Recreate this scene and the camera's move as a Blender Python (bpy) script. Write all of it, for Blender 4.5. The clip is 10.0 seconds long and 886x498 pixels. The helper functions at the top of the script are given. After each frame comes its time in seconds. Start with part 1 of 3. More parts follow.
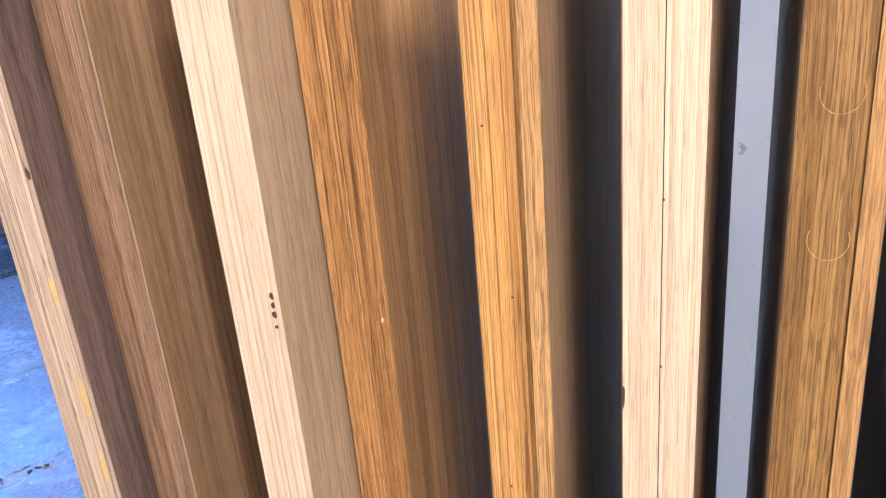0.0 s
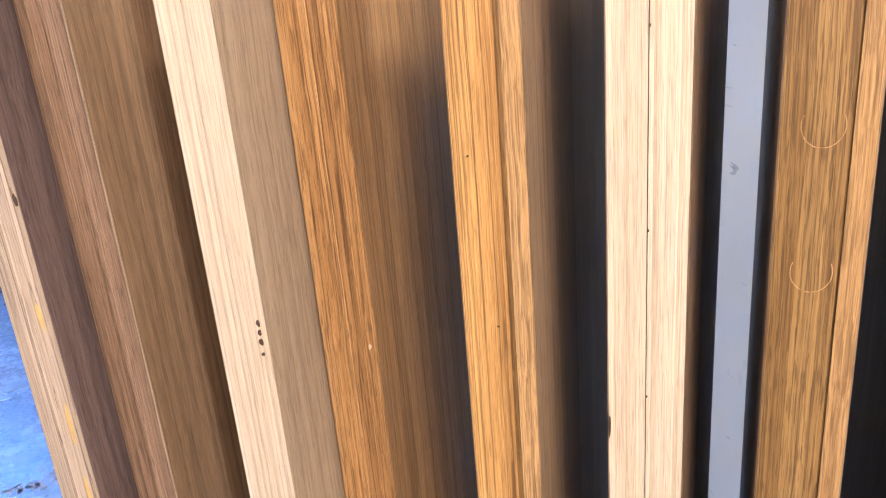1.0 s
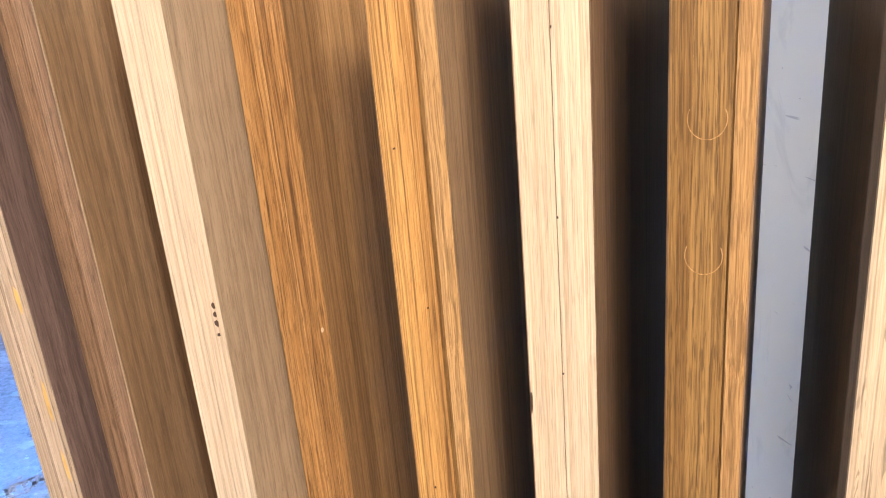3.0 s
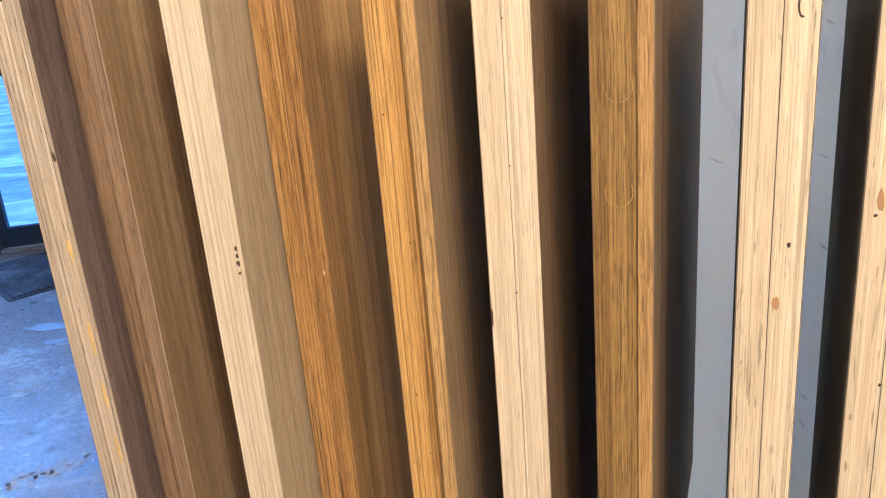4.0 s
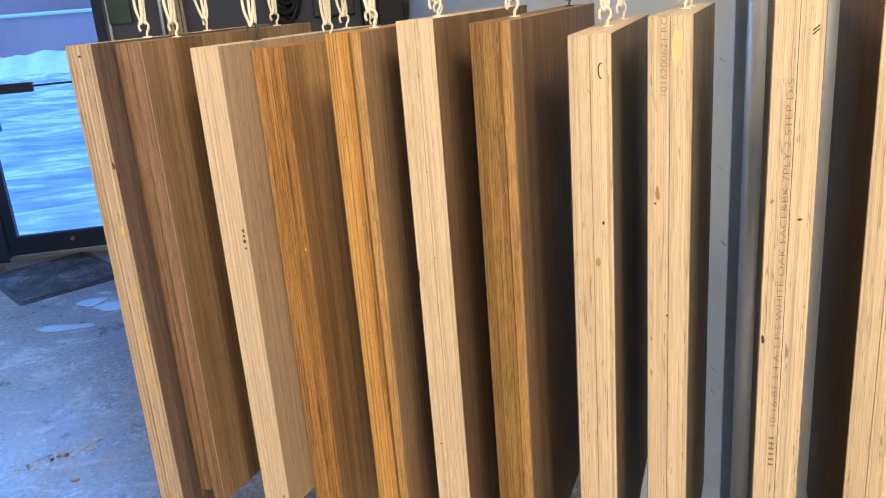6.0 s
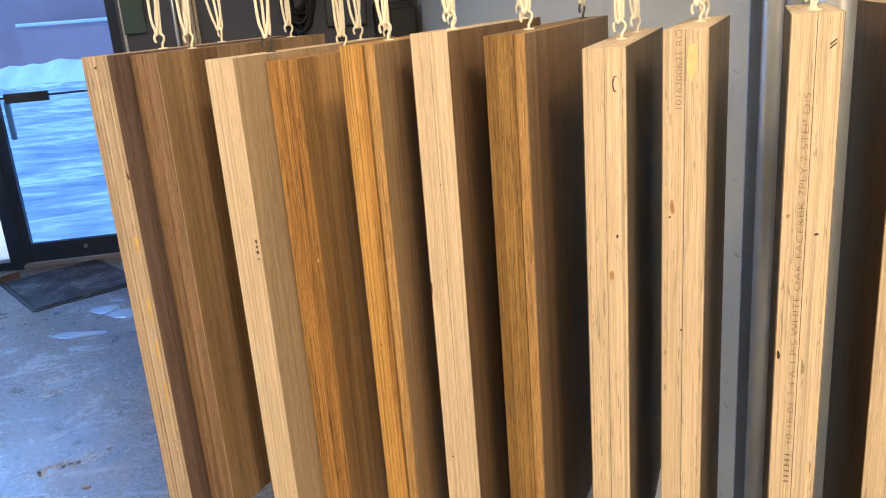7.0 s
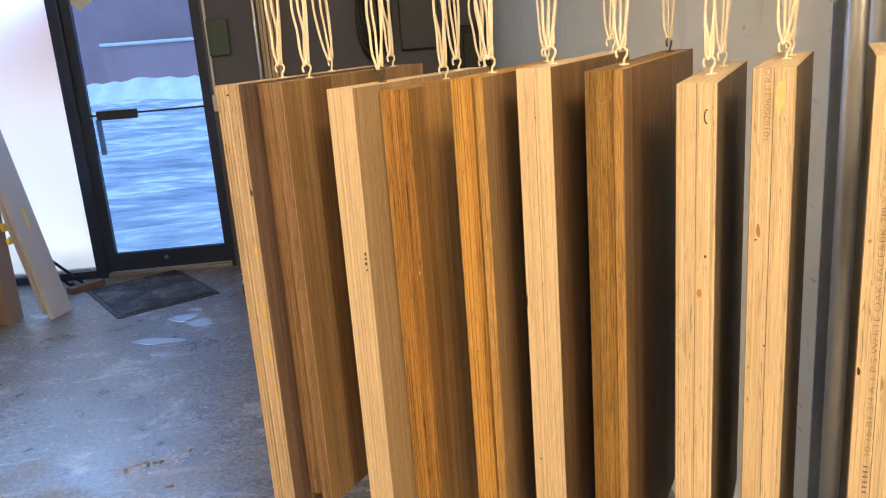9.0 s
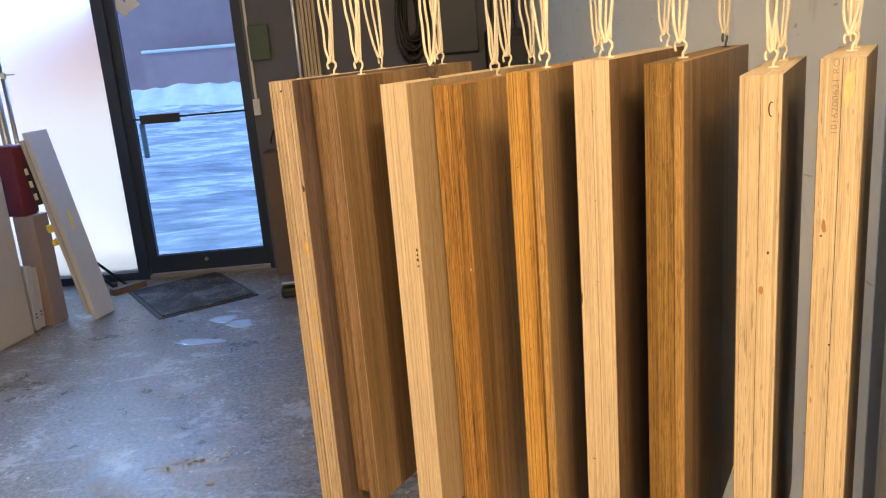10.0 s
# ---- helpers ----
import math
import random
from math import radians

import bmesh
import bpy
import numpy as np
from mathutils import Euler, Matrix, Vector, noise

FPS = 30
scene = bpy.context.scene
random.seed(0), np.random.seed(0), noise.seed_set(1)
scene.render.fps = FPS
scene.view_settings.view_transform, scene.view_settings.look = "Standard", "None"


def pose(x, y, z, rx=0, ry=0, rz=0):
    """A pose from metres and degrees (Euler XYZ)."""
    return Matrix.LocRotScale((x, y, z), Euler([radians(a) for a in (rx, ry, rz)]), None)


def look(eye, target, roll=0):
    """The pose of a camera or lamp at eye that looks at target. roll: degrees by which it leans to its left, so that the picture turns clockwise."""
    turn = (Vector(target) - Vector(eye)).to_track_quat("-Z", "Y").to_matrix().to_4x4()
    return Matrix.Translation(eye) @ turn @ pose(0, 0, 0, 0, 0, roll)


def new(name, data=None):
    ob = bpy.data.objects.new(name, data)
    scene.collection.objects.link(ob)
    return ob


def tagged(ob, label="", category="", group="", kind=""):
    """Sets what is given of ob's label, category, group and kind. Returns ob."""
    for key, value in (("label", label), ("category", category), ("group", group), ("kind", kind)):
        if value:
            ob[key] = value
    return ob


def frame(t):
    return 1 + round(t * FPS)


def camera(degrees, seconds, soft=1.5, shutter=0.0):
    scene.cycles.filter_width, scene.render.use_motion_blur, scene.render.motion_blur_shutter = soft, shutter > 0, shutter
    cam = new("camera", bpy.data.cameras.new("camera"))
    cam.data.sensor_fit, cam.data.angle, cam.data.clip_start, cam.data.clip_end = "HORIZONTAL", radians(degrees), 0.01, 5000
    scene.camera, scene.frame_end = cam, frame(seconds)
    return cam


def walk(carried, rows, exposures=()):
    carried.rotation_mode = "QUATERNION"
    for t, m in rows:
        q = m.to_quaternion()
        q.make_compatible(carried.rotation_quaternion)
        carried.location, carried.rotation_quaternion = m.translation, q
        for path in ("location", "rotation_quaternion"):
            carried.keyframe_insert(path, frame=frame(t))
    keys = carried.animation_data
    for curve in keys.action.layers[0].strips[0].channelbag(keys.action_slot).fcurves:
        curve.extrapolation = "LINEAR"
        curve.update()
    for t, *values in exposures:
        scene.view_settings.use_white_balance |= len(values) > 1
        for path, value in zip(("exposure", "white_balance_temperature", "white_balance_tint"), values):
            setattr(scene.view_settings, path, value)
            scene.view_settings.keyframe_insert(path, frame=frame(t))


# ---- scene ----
cam = camera(57.95, 10.0, 1.15)
walk(cam, [
    (0, pose(-0.2322, 0.3535, 1.3082, 68.612, 4.735, 16.797)),
    (0.5, pose(-0.2346, 0.3523, 1.3133, 68.736, 4.867, 16.495)),
    (1, pose(-0.2275, 0.3570, 1.3144, 69.703, 4.549, 16.538)),
    (1.5, pose(-0.2294, 0.3632, 1.3141, 70.102, 4.865, 17.851)),
    (2, pose(-0.2422, 0.3520, 1.3120, 70.230, 4.947, 17.603)),
    (2.5, pose(-0.2358, 0.3471, 1.3117, 70.341, 4.741, 16.470)),
    (3, pose(-0.1719, 0.3410, 1.3120, 70.110, 4.790, 18.118)),
    (3.2, pose(-0.1455, 0.3286, 1.3063, 70.350, 4.842, 18.027)),
    (4.3, pose(-0.1247, 0.1433, 1.3020, 71.746, 4.457, 17.271)),
    (4.5, pose(-0.1200, 0.0763, 1.2900, 71.991, 4.428, 17.288)),
    (5, pose(-0.0744, -0.0109, 1.3162, 72.248, 4.470, 17.245)),
    (5.5, pose(-0.0161, 0.0062, 1.3377, 72.436, 4.362, 17.385)),
    (5.7, pose(0.0011, 0.0001, 1.3494, 72.339, 4.428, 16.934)),
    (6.8, pose(0.0075, -0.0030, 1.3480, 72.720, 4.480, 18.050)),
    (7, pose(0.0025, 0.0000, 1.3520, 73.061, 4.371, 17.964)),
    (7.5, pose(0.0000, 0.0000, 1.3530, 73.615, 4.222, 18.899)),
    (8, pose(-0.0097, -0.0511, 1.3370, 73.910, 4.436, 19.718)),
    (8.5, pose(-0.0223, -0.0811, 1.3386, 74.364, 4.396, 20.924)),
    (9, pose(-0.0109, -0.0812, 1.3709, 74.802, 4.204, 22.492)),
    (9.5, pose(-0.0086, -0.0829, 1.3741, 75.196, 4.145, 23.860)),
    (10, pose(-0.0326, -0.0875, 1.3604, 75.384, 4.476, 24.925)),
], [(0, 0.55, 4980, 22), (2.5, 0.50, 5180, 20), (3.2, 0.48, 5300, 18), (4.5, 0.17, 5320, 12), (7.0, 0.08, 6120, 13), (10, 0.0, 7800, 15)])

# ---- world, sun, lamps ----
world = bpy.data.worlds.new("world")
scene.world = world
world.use_nodes = True
wt = world.node_tree
sky = wt.nodes.new("ShaderNodeTexSky")
sky.sky_type, sky.sun_disc = "NISHITA", False
sky.sun_elevation, sky.sun_rotation = radians(37), radians(227)
wt.links.new(sky.outputs[0], wt.nodes["Background"].inputs[0])
wt.nodes["Background"].inputs[1].default_value = 0.26

sun = new("sun", bpy.data.lights.new("sun", "SUN"))
sun.data.energy, sun.data.angle, sun.data.color = 4.3, radians(12), (1.0, 0.98, 0.95)


def area(name, eye, target, sx, sy, watts, colour):
    lamp = new(name, bpy.data.lights.new(name, "AREA"))
    lamp.data.shape, lamp.data.size, lamp.data.size_y = "RECTANGLE", sx, sy
    lamp.data.energy, lamp.data.color = watts, colour
    lamp.matrix_world = look(eye, target)
    return lamp


# ---- room frame: u along the door wall, v inwards from it ----
DOOR_AT = Vector((-3.68, 3.77, 0))
WALL_YAW = 28.0
ROOM = Matrix.Translation(DOOR_AT) @ pose(0, 0, 0, 0, 0, WALL_YAW)
U0, U1, V1, HIGH = -1.75, 2.22, -8.2, 2.75


def at_room(u, v, z=0.0):
    return ROOM @ Vector((u, v, z))


sun.matrix_world = look(at_room(-30, -2, 24), at_room(0, 6, 0))
area("unseen_ceiling_light", at_room(1.72, -6.46, 2.66), at_room(1.5, -4.2, 0.9), 1.3, 0.3, 118, (1.0, 0.80, 0.51))
# Added fill lamp, out of view, to brighten the wall behind the panels.
area("unseen_ceiling_light", at_room(-0.3, -4.4, 2.68), at_room(0.0, -4.4, 0), 0.2, 1.3, 36, (1.0, 0.86, 0.66))
day = area("window_daylight", at_room(-0.75, 0.14, 2.02), at_room(-1.2, -2.0, 0.2), 1.6, 0.34, 31, (0.20, 0.48, 1.0))
day.data.spread = radians(100)


# ---- node helpers ----
def material(name, rough=0.6, metal=0.0):
    m = bpy.data.materials.new(name)
    m.use_nodes = True
    nt = m.node_tree
    b = nt.nodes["Principled BSDF"]
    b.inputs["Roughness"].default_value, b.inputs["Metallic"].default_value = rough, metal
    return m, nt, b


def node(nt, kind, **values):
    n = nt.nodes.new(kind)
    for key, value in values.items():
        n.inputs[key.replace("_", " ")].default_value = value
    return n


def coords(nt, scale, shuffle=True, wander=0.0):
    tc = nt.nodes.new("ShaderNodeTexCoord")
    mp = nt.nodes.new("ShaderNodeMapping")
    mp.inputs["Scale"].default_value = scale
    if shuffle:
        info = nt.nodes.new("ShaderNodeObjectInfo")
        mul = nt.nodes.new("ShaderNodeVectorMath")
        mul.operation = "SCALE"
        mul.inputs["Scale"].default_value = 1.0
        mix = nt.nodes.new("ShaderNodeCombineXYZ")
        for i, k in enumerate((31.0, 17.0, 53.0)):
            mm = nt.nodes.new("ShaderNodeMath")
            mm.operation = "MULTIPLY"
            mm.inputs[1].default_value = k
            nt.links.new(info.outputs["Random"], mm.inputs[0])
            nt.links.new(mm.outputs[0], mix.inputs[i])
        nt.links.new(mix.outputs[0], mp.inputs["Location"])
    source = tc.outputs["Object"]
    if wander:
        slow = nt.nodes.new("ShaderNodeTexNoise")
        slow.inputs["Scale"].default_value, slow.inputs["Detail"].default_value = 15.0, 1.0
        nt.links.new(source, slow.inputs["Vector"])
        push = nt.nodes.new("ShaderNodeVectorMath")
        push.operation = "MULTIPLY_ADD"
        push.inputs[1].default_value = (wander, wander, 0.0)
        nt.links.new(slow.outputs["Color"], push.inputs[0])
        nt.links.new(source, push.inputs[2])
        source = push.outputs[0]
    nt.links.new(source, mp.inputs["Vector"])
    return mp.outputs[0]


def noise_tex(nt, vec, scale, detail=4.0, rough=0.55, distort=0.0):
    n = node(nt, "ShaderNodeTexNoise", Scale=scale, Detail=detail, Roughness=rough, Distortion=distort)
    nt.links.new(vec, n.inputs["Vector"])
    return n.outputs["Fac"]


def ramp(nt, fac, stops):
    r = nt.nodes.new("ShaderNodeValToRGB")
    el = r.color_ramp.elements
    while len(el) < len(stops):
        el.new(0.5)
    for e, (p, c) in zip(el, stops):
        e.position, e.color = p, (*c, 1) if len(c) == 3 else c
    nt.links.new(fac, r.inputs[0])
    return r.outputs[0]


def mixed(nt, fac, a, b, mode="MIX"):
    m = nt.nodes.new("ShaderNodeMix")
    m.data_type, m.blend_type = "RGBA", mode
    for sock, v in ((m.inputs[0], fac), (m.inputs[6], a), (m.inputs[7], b)):
        if hasattr(v, "links"):
            nt.links.new(v, sock)
        else:
            sock.default_value = v if isinstance(v, (int, float)) else (*v, 1)
    return m.outputs[2]


def bumped(nt, b, height, strength, dist=0.001):
    n = node(nt, "ShaderNodeBump", Strength=strength, Distance=dist)
    nt.links.new(height, n.inputs["Height"])
    nt.links.new(n.outputs[0], b.inputs["Normal"])


def shade(c, k):
    return tuple(min(1.0, v * k) for v in c)


def wood(name, dark, mid, light, lines=0.6, rough=0.5, across=70.0, flecks=0.0, figure=0.5, vary=0.12, contrast=1.0, stretch=0.6, cracks=0.0, wander=0.005):
    """Long grain that runs upwards: broad bands, fine fibres, thin wavy growth lines and short dark pores."""
    m, nt, b = material(name, rough)
    vec = coords(nt, (1, 1, 0.03 * stretch), True, wander)
    bands = noise_tex(nt, vec, across * 0.5, 2, 0.5, figure)
    fibre = noise_tex(nt, coords(nt, (1, 1, 0.012 * stretch), True, wander), across * 8, 3, 0.65, 0.1)
    grow = noise_tex(nt, coords(nt, (1, 1, 0.022 * stretch), True, wander), across * 1.5, 2, 0.45, figure * 1.2)
    pores = noise_tex(nt, coords(nt, (1, 1, 0.05), True, wander), 1050, 2, 0.5, 0.2)
    patch = noise_tex(nt, coords(nt, (1, 1, 0.3)), across * 0.22, 3, 0.5, 0.3)
    w = 0.22 / contrast
    pits = 0.22 if cracks else 0.5
    col = ramp(nt, bands, [(0.5 - w, dark), (0.5, mid), (0.5 + w, light)])
    col = mixed(nt, 0.42, col, ramp(nt, fibre, [(0.32, shade(dark, 0.85)), (0.5, mid), (0.68, shade(light, 1.1))]))

    def scaled(v, k):
        mul = nt.nodes.new("ShaderNodeMath")
        mul.operation = "MULTIPLY"
        mul.inputs[1].default_value = k
        nt.links.new(v, mul.inputs[0])
        return mul.outputs[0]

    z, o = (0, 0, 0), (1, 1, 1)
    line = ramp(nt, grow, [(0.35, z), (0.372, o), (0.395, z), (0.478, z), (0.5, o), (0.522, z), (0.60, z), (0.618, (0.8,) * 3), (0.64, z)])
    col = mixed(nt, scaled(line, lines), col, shade(dark, 0.42))
    thin = noise_tex(nt, coords(nt, (1, 1, 0.009 * stretch), True, wander), across * 4.2, 2, 0.5, 0.15)
    col = mixed(nt, scaled(ramp(nt, thin, [(0.375, o), (0.40, z), (0.62, z), (0.65, (0.6,) * 3)]), lines * 0.85), col, shade(dark, 0.5))
    dash = noise_tex(nt, coords(nt, (1, 1, 0.02), True, wander), 2300, 1, 0.5, 0.3)
    col = mixed(nt, scaled(ramp(nt, dash, [(0.37, o), (0.42, z)]), pits), col, shade(dark, 0.55))
    col = mixed(nt, scaled(ramp(nt, dash, [(0.59, z), (0.67, o)]), 0.34), col, shade(light, 1.18))
    if cracks:
        wave = noise_tex(nt, coords(nt, (1, 1, 0.07), True, 0.004), across * 3.2, 2, 0.5, 1.2)
        where = noise_tex(nt, coords(nt, (1, 1, 0.12)), across * 0.45, 2, 0.5)
        mark = mixed(nt, 1.0, ramp(nt, wave, [(0.33, o), (0.365, z), (0.625, z), (0.65, o)]), ramp(nt, where, [(0.46, z), (0.54, o)]), "MULTIPLY")
        col = mixed(nt, scaled(mark, cracks), col, shade(dark, 0.22))
    if flecks:
        col = mixed(nt, scaled(ramp(nt, pores, [(0.35, o), (0.41, z)]), flecks), col, shade(dark, 0.38))
    col = mixed(nt, 1.0, col, ramp(nt, patch, [(0.3, (0.86, 0.85, 0.83)), (0.7, (1.05, 1.05, 1.05))]), "MULTIPLY")
    info = nt.nodes.new("ShaderNodeObjectInfo")
    tone = ramp(nt, info.outputs["Random"], [(0.0, (1 - vary, 1 - vary * 1.2, 1 - vary * 1.4)), (0.5, (1, 1, 1)), (1.0, (1 + vary * 0.7, 1 + vary * 0.7, 1 + vary * 0.75))])
    col = mixed(nt, 1.0, col, tone, "MULTIPLY")
    nt.links.new(col, b.inputs["Base Color"])
    bumped(nt, b, mixed(nt, 0.5, line, fibre), 0.3, -0.0006)
    return m


def plain(name, colour, rough=0.5, metal=0.0, grain=40.0, amount=0.12, bump=0.1):
    m, nt, b = material(name, rough, metal)
    vec = coords(nt, (1, 1, 1))
    n = noise_tex(nt, vec, grain, 5)
    n2 = noise_tex(nt, vec, grain * 0.12, 3)
    col = ramp(nt, mixed(nt, 0.5, n, n2), [(0.3, shade(colour, 1 - amount)), (0.7, shade(colour, 1 + amount))])
    nt.links.new(col, b.inputs["Base Color"])
    if bump:
        bumped(nt, b, n, bump, 0.001)
    return m


PLY = wood("birch_ply_edge", (0.53, 0.39, 0.25), (0.62, 0.478, 0.325), (0.69, 0.55, 0.392), 0.42, 0.6, 120, 0.0, 0.6, 0.08, 1.1, 0.18, 0.55, 0.002)
PLY_ALT = wood("birch_ply_edge_smooth", (0.57, 0.43, 0.288), (0.645, 0.505, 0.35), (0.71, 0.575, 0.42), 0.4, 0.6, 80, 0.0, 0.3, 0.08, 1.0, 0.13, 0.3, 0.002)
PLY_CLEAN = wood("clean_birch_ply_edge", (0.53, 0.39, 0.25), (0.615, 0.472, 0.32), (0.685, 0.545, 0.388), 0.36, 0.6, 100, 0.0, 0.4, 0.1, 1.1, 0.12, 0.0, 0.0015)
PLY_CLEAN_ALT = wood("clean_birch_ply_edge_pale", (0.58, 0.44, 0.30), (0.65, 0.51, 0.357), (0.71, 0.575, 0.42), 0.22, 0.6, 80, 0.0, 0.3, 0.08, 1.0, 0.1, 0.0, 0.0015)
# Darker ply for panel A: light falling off leftwards is put into the colour.
PLY_TAN_DIM = wood("dim_tan_ply_edge", (0.33, 0.225, 0.145), (0.45, 0.33, 0.228), (0.54, 0.415, 0.30), 0.8, 0.6, 120, 0.0, 0.7, 0.14, 1.2, 0.2, 0.7, 0.002)
PLY_TAN_DIM_ALT = wood("dim_tan_ply_edge_smooth", (0.42, 0.305, 0.205), (0.53, 0.405, 0.29), (0.62, 0.495, 0.37), 0.6, 0.6, 80, 0.0, 0.5, 0.12, 1.1, 0.2, 0.4, 0.002)
OAK_EDGE = wood("brown_oak_edge", (0.235, 0.105, 0.026), (0.41, 0.212, 0.064), (0.55, 0.315, 0.115), 1.0, 0.5, 95, 0.6, 0.3, 0.16, 1.7, 0.2, 0.0, 0.002)
HONEY_EDGE = wood("honey_oak_edge", (0.33, 0.15, 0.032), (0.545, 0.295, 0.082), (0.68, 0.415, 0.14), 1.0, 0.5, 85, 0.2, 0.2, 0.06, 1.7, 0.12, 0.0, 0.0015)
SMOKED_EDGE = wood("smoked_oak_edge", (0.125, 0.06, 0.013), (0.245, 0.13, 0.032), (0.365, 0.212, 0.066), 0.6, 0.48, 130, 0.5, 0.25, 0.1, 1.2, 0.22, 0.0, 0.002)
BROWN_EDGE = wood("dull_brown_oak_edge", (0.18, 0.102, 0.056), (0.295, 0.18, 0.104), (0.39, 0.25, 0.15), 0.75, 0.5, 90, 0.6, 0.35, 0.14, 1.2, 0.25, 0.0, 0.002)
STRIP_EDGE = wood("oak_lipping", (0.30, 0.155, 0.05), (0.48, 0.275, 0.098), (0.59, 0.36, 0.15), 0.6, 0.48, 120, 0.3, 0.3, 0.05)
STRIP_PALE = wood("pale_pine_batten", (0.42, 0.32, 0.21), (0.58, 0.46, 0.32), (0.68, 0.56, 0.42), 0.4, 0.6, 60)
OAK_FACE = wood("oak_face_veneer", (0.16, 0.096, 0.047), (0.24, 0.152, 0.08), (0.315, 0.208, 0.118), 0.45, 0.5, 50, 0.3, 0.5, 0.36, 1.2, 0.35, 0.0, 0.003)
GOLD_FACE = wood("golden_oak_face_veneer", (0.25, 0.132, 0.042), (0.41, 0.238, 0.092), (0.53, 0.328, 0.14), 0.6, 0.5, 55, 0.4, 0.4, 0.3, 1.2, 0.3, 0.0, 0.003)
TAN_FACE = wood("tan_oak_face_veneer", (0.235, 0.163, 0.10), (0.315, 0.228, 0.147), (0.385, 0.287, 0.196), 0.3, 0.5, 30, 0.2, 0.4, 0.14, 1.1, 0.6)
WALNUT_FACE = wood("walnut_face_veneer", (0.085, 0.056, 0.051), (0.135, 0.092, 0.082), (0.185, 0.128, 0.11), 0.5, 0.4, 44, 0.5, 0.3, 0.04)
DARK_FACE = wood("dark_oak_face_veneer", (0.125, 0.072, 0.036), (0.205, 0.122, 0.064), (0.275, 0.176, 0.10), 0.6, 0.5, 46, 0.45, 0.3, 0.16, 1.4, 0.4)
GREY_FACE = wood("grey_oak_face_veneer", (0.115, 0.085, 0.06), (0.172, 0.132, 0.096), (0.23, 0.18, 0.135), 0.5, 0.58, 46, 0.3, 0.3, 0.04)
GLUE = plain("yellow_glue_stain", (0.62, 0.38, 0.10), 0.4, 0, 120, 0.25)
RESIN = plain("amber_resin_stain", (0.72, 0.52, 0.25), 0.5, 0, 150, 0.18)
KNOT = plain("dark_knot", (0.06, 0.03, 0.015), 0.7, 0, 200, 0.3)
PLUG = plain("brown_wood_plug", (0.36, 0.19, 0.08), 0.6, 0, 200, 0.3)
INK = plain("faded_stamp_ink", (0.20, 0.13, 0.08), 0.7, 0, 300, 0.2, 0)
HOOK_WHITE = plain("cream_hook_coating", (0.72, 0.66, 0.54), 0.35, 0, 200, 0.06)
HOOK_GREY = plain("grey_steel_hook", (0.07, 0.07, 0.075), 0.4, 0.5, 200, 0.1)
STEEL = plain("galvanised_steel", (0.62, 0.64, 0.65), 0.33, 0.65, 30, 0.12, 0.05)
ALU_DARK = plain("dark_anodised_aluminium", (0.008, 0.02, 0.05), 0.45, 0.1, 60, 0.2, 0.03)
CHROME = plain("bright_drawn_steel", (0.72, 0.72, 0.72), 0.3, 0.55, 20, 0.08, 0.02)
PULL = plain("grey_painted_pull", (0.50, 0.54, 0.60), 0.45, 0, 60, 0.06, 0)
CHARCOAL = plain("charcoal_metal", (0.025, 0.03, 0.045), 0.45, 0.2, 60, 0.1, 0.03)
ALU_GREY = plain("grey_aluminium", (0.30, 0.31, 0.33), 0.35, 0.8, 60, 0.1, 0.03)
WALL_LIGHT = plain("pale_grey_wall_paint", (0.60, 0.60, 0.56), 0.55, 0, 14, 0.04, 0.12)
# Door wall: its backlit shade is put into a darker grey.
WALL_SHADED = plain("shaded_grey_wall_paint", (0.082, 0.083, 0.11), 0.6, 0, 14, 0.06, 0.12)
CEIL = plain("white_ceiling_paint", (0.72, 0.71, 0.68), 0.8, 0, 10, 0.04, 0.1)
DARK_CARD = plain("dark_brown_cardboard", (0.11, 0.075, 0.062), 0.8, 0, 30, 0.08)
CARD = plain("brown_cardboard", (0.24, 0.18, 0.16), 0.8, 0, 30, 0.08)
CARD_PALE = plain("pale_cardboard", (0.40, 0.385, 0.40), 0.8, 0, 30, 0.06)
# White primer dimmed and blued in colour for its place against the light.
SHADED_WHITE_BOARD = plain("shaded_white_primed_board", (0.44, 0.46, 0.52), 0.5, 0, 25, 0.06)
RED = plain("red_fabric", (0.11, 0.012, 0.024), 0.85, 0, 60, 0.3)
BLACK = plain("black_rubber", (0.015, 0.015, 0.017), 0.55, 0, 60, 0.3)
YELLOW = plain("yellow_label", (0.72, 0.55, 0.10), 0.5, 0, 60, 0.1, 0)
GREEN = plain("pale_green_cover", (0.055, 0.09, 0.07), 0.6, 0, 50, 0.06)
SWITCH = plain("ivory_plastic", (0.62, 0.60, 0.55), 0.4, 0, 60, 0.04, 0)


def snow_material():
    m, nt, b = material("trampled_snow", 0.8)
    vec = coords(nt, (0.34, 1.15, 1), False)
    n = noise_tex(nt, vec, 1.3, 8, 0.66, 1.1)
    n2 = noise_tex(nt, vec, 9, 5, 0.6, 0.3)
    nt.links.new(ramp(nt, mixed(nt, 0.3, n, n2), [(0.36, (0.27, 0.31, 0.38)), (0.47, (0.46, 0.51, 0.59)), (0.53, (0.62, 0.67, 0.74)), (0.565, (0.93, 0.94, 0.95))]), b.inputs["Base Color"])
    bumped(nt, b, mixed(nt, 0.5, n, n2), 0.35, 0.12)
    return m


SALT = plain("dried_road_salt", (0.42, 0.43, 0.46), 0.7, 0, 150, 0.2)
SNOW = snow_material()
FRESH = plain("fresh_snow", (0.84, 0.86, 0.88), 0.85, 0, 5, 0.16, 0.3)
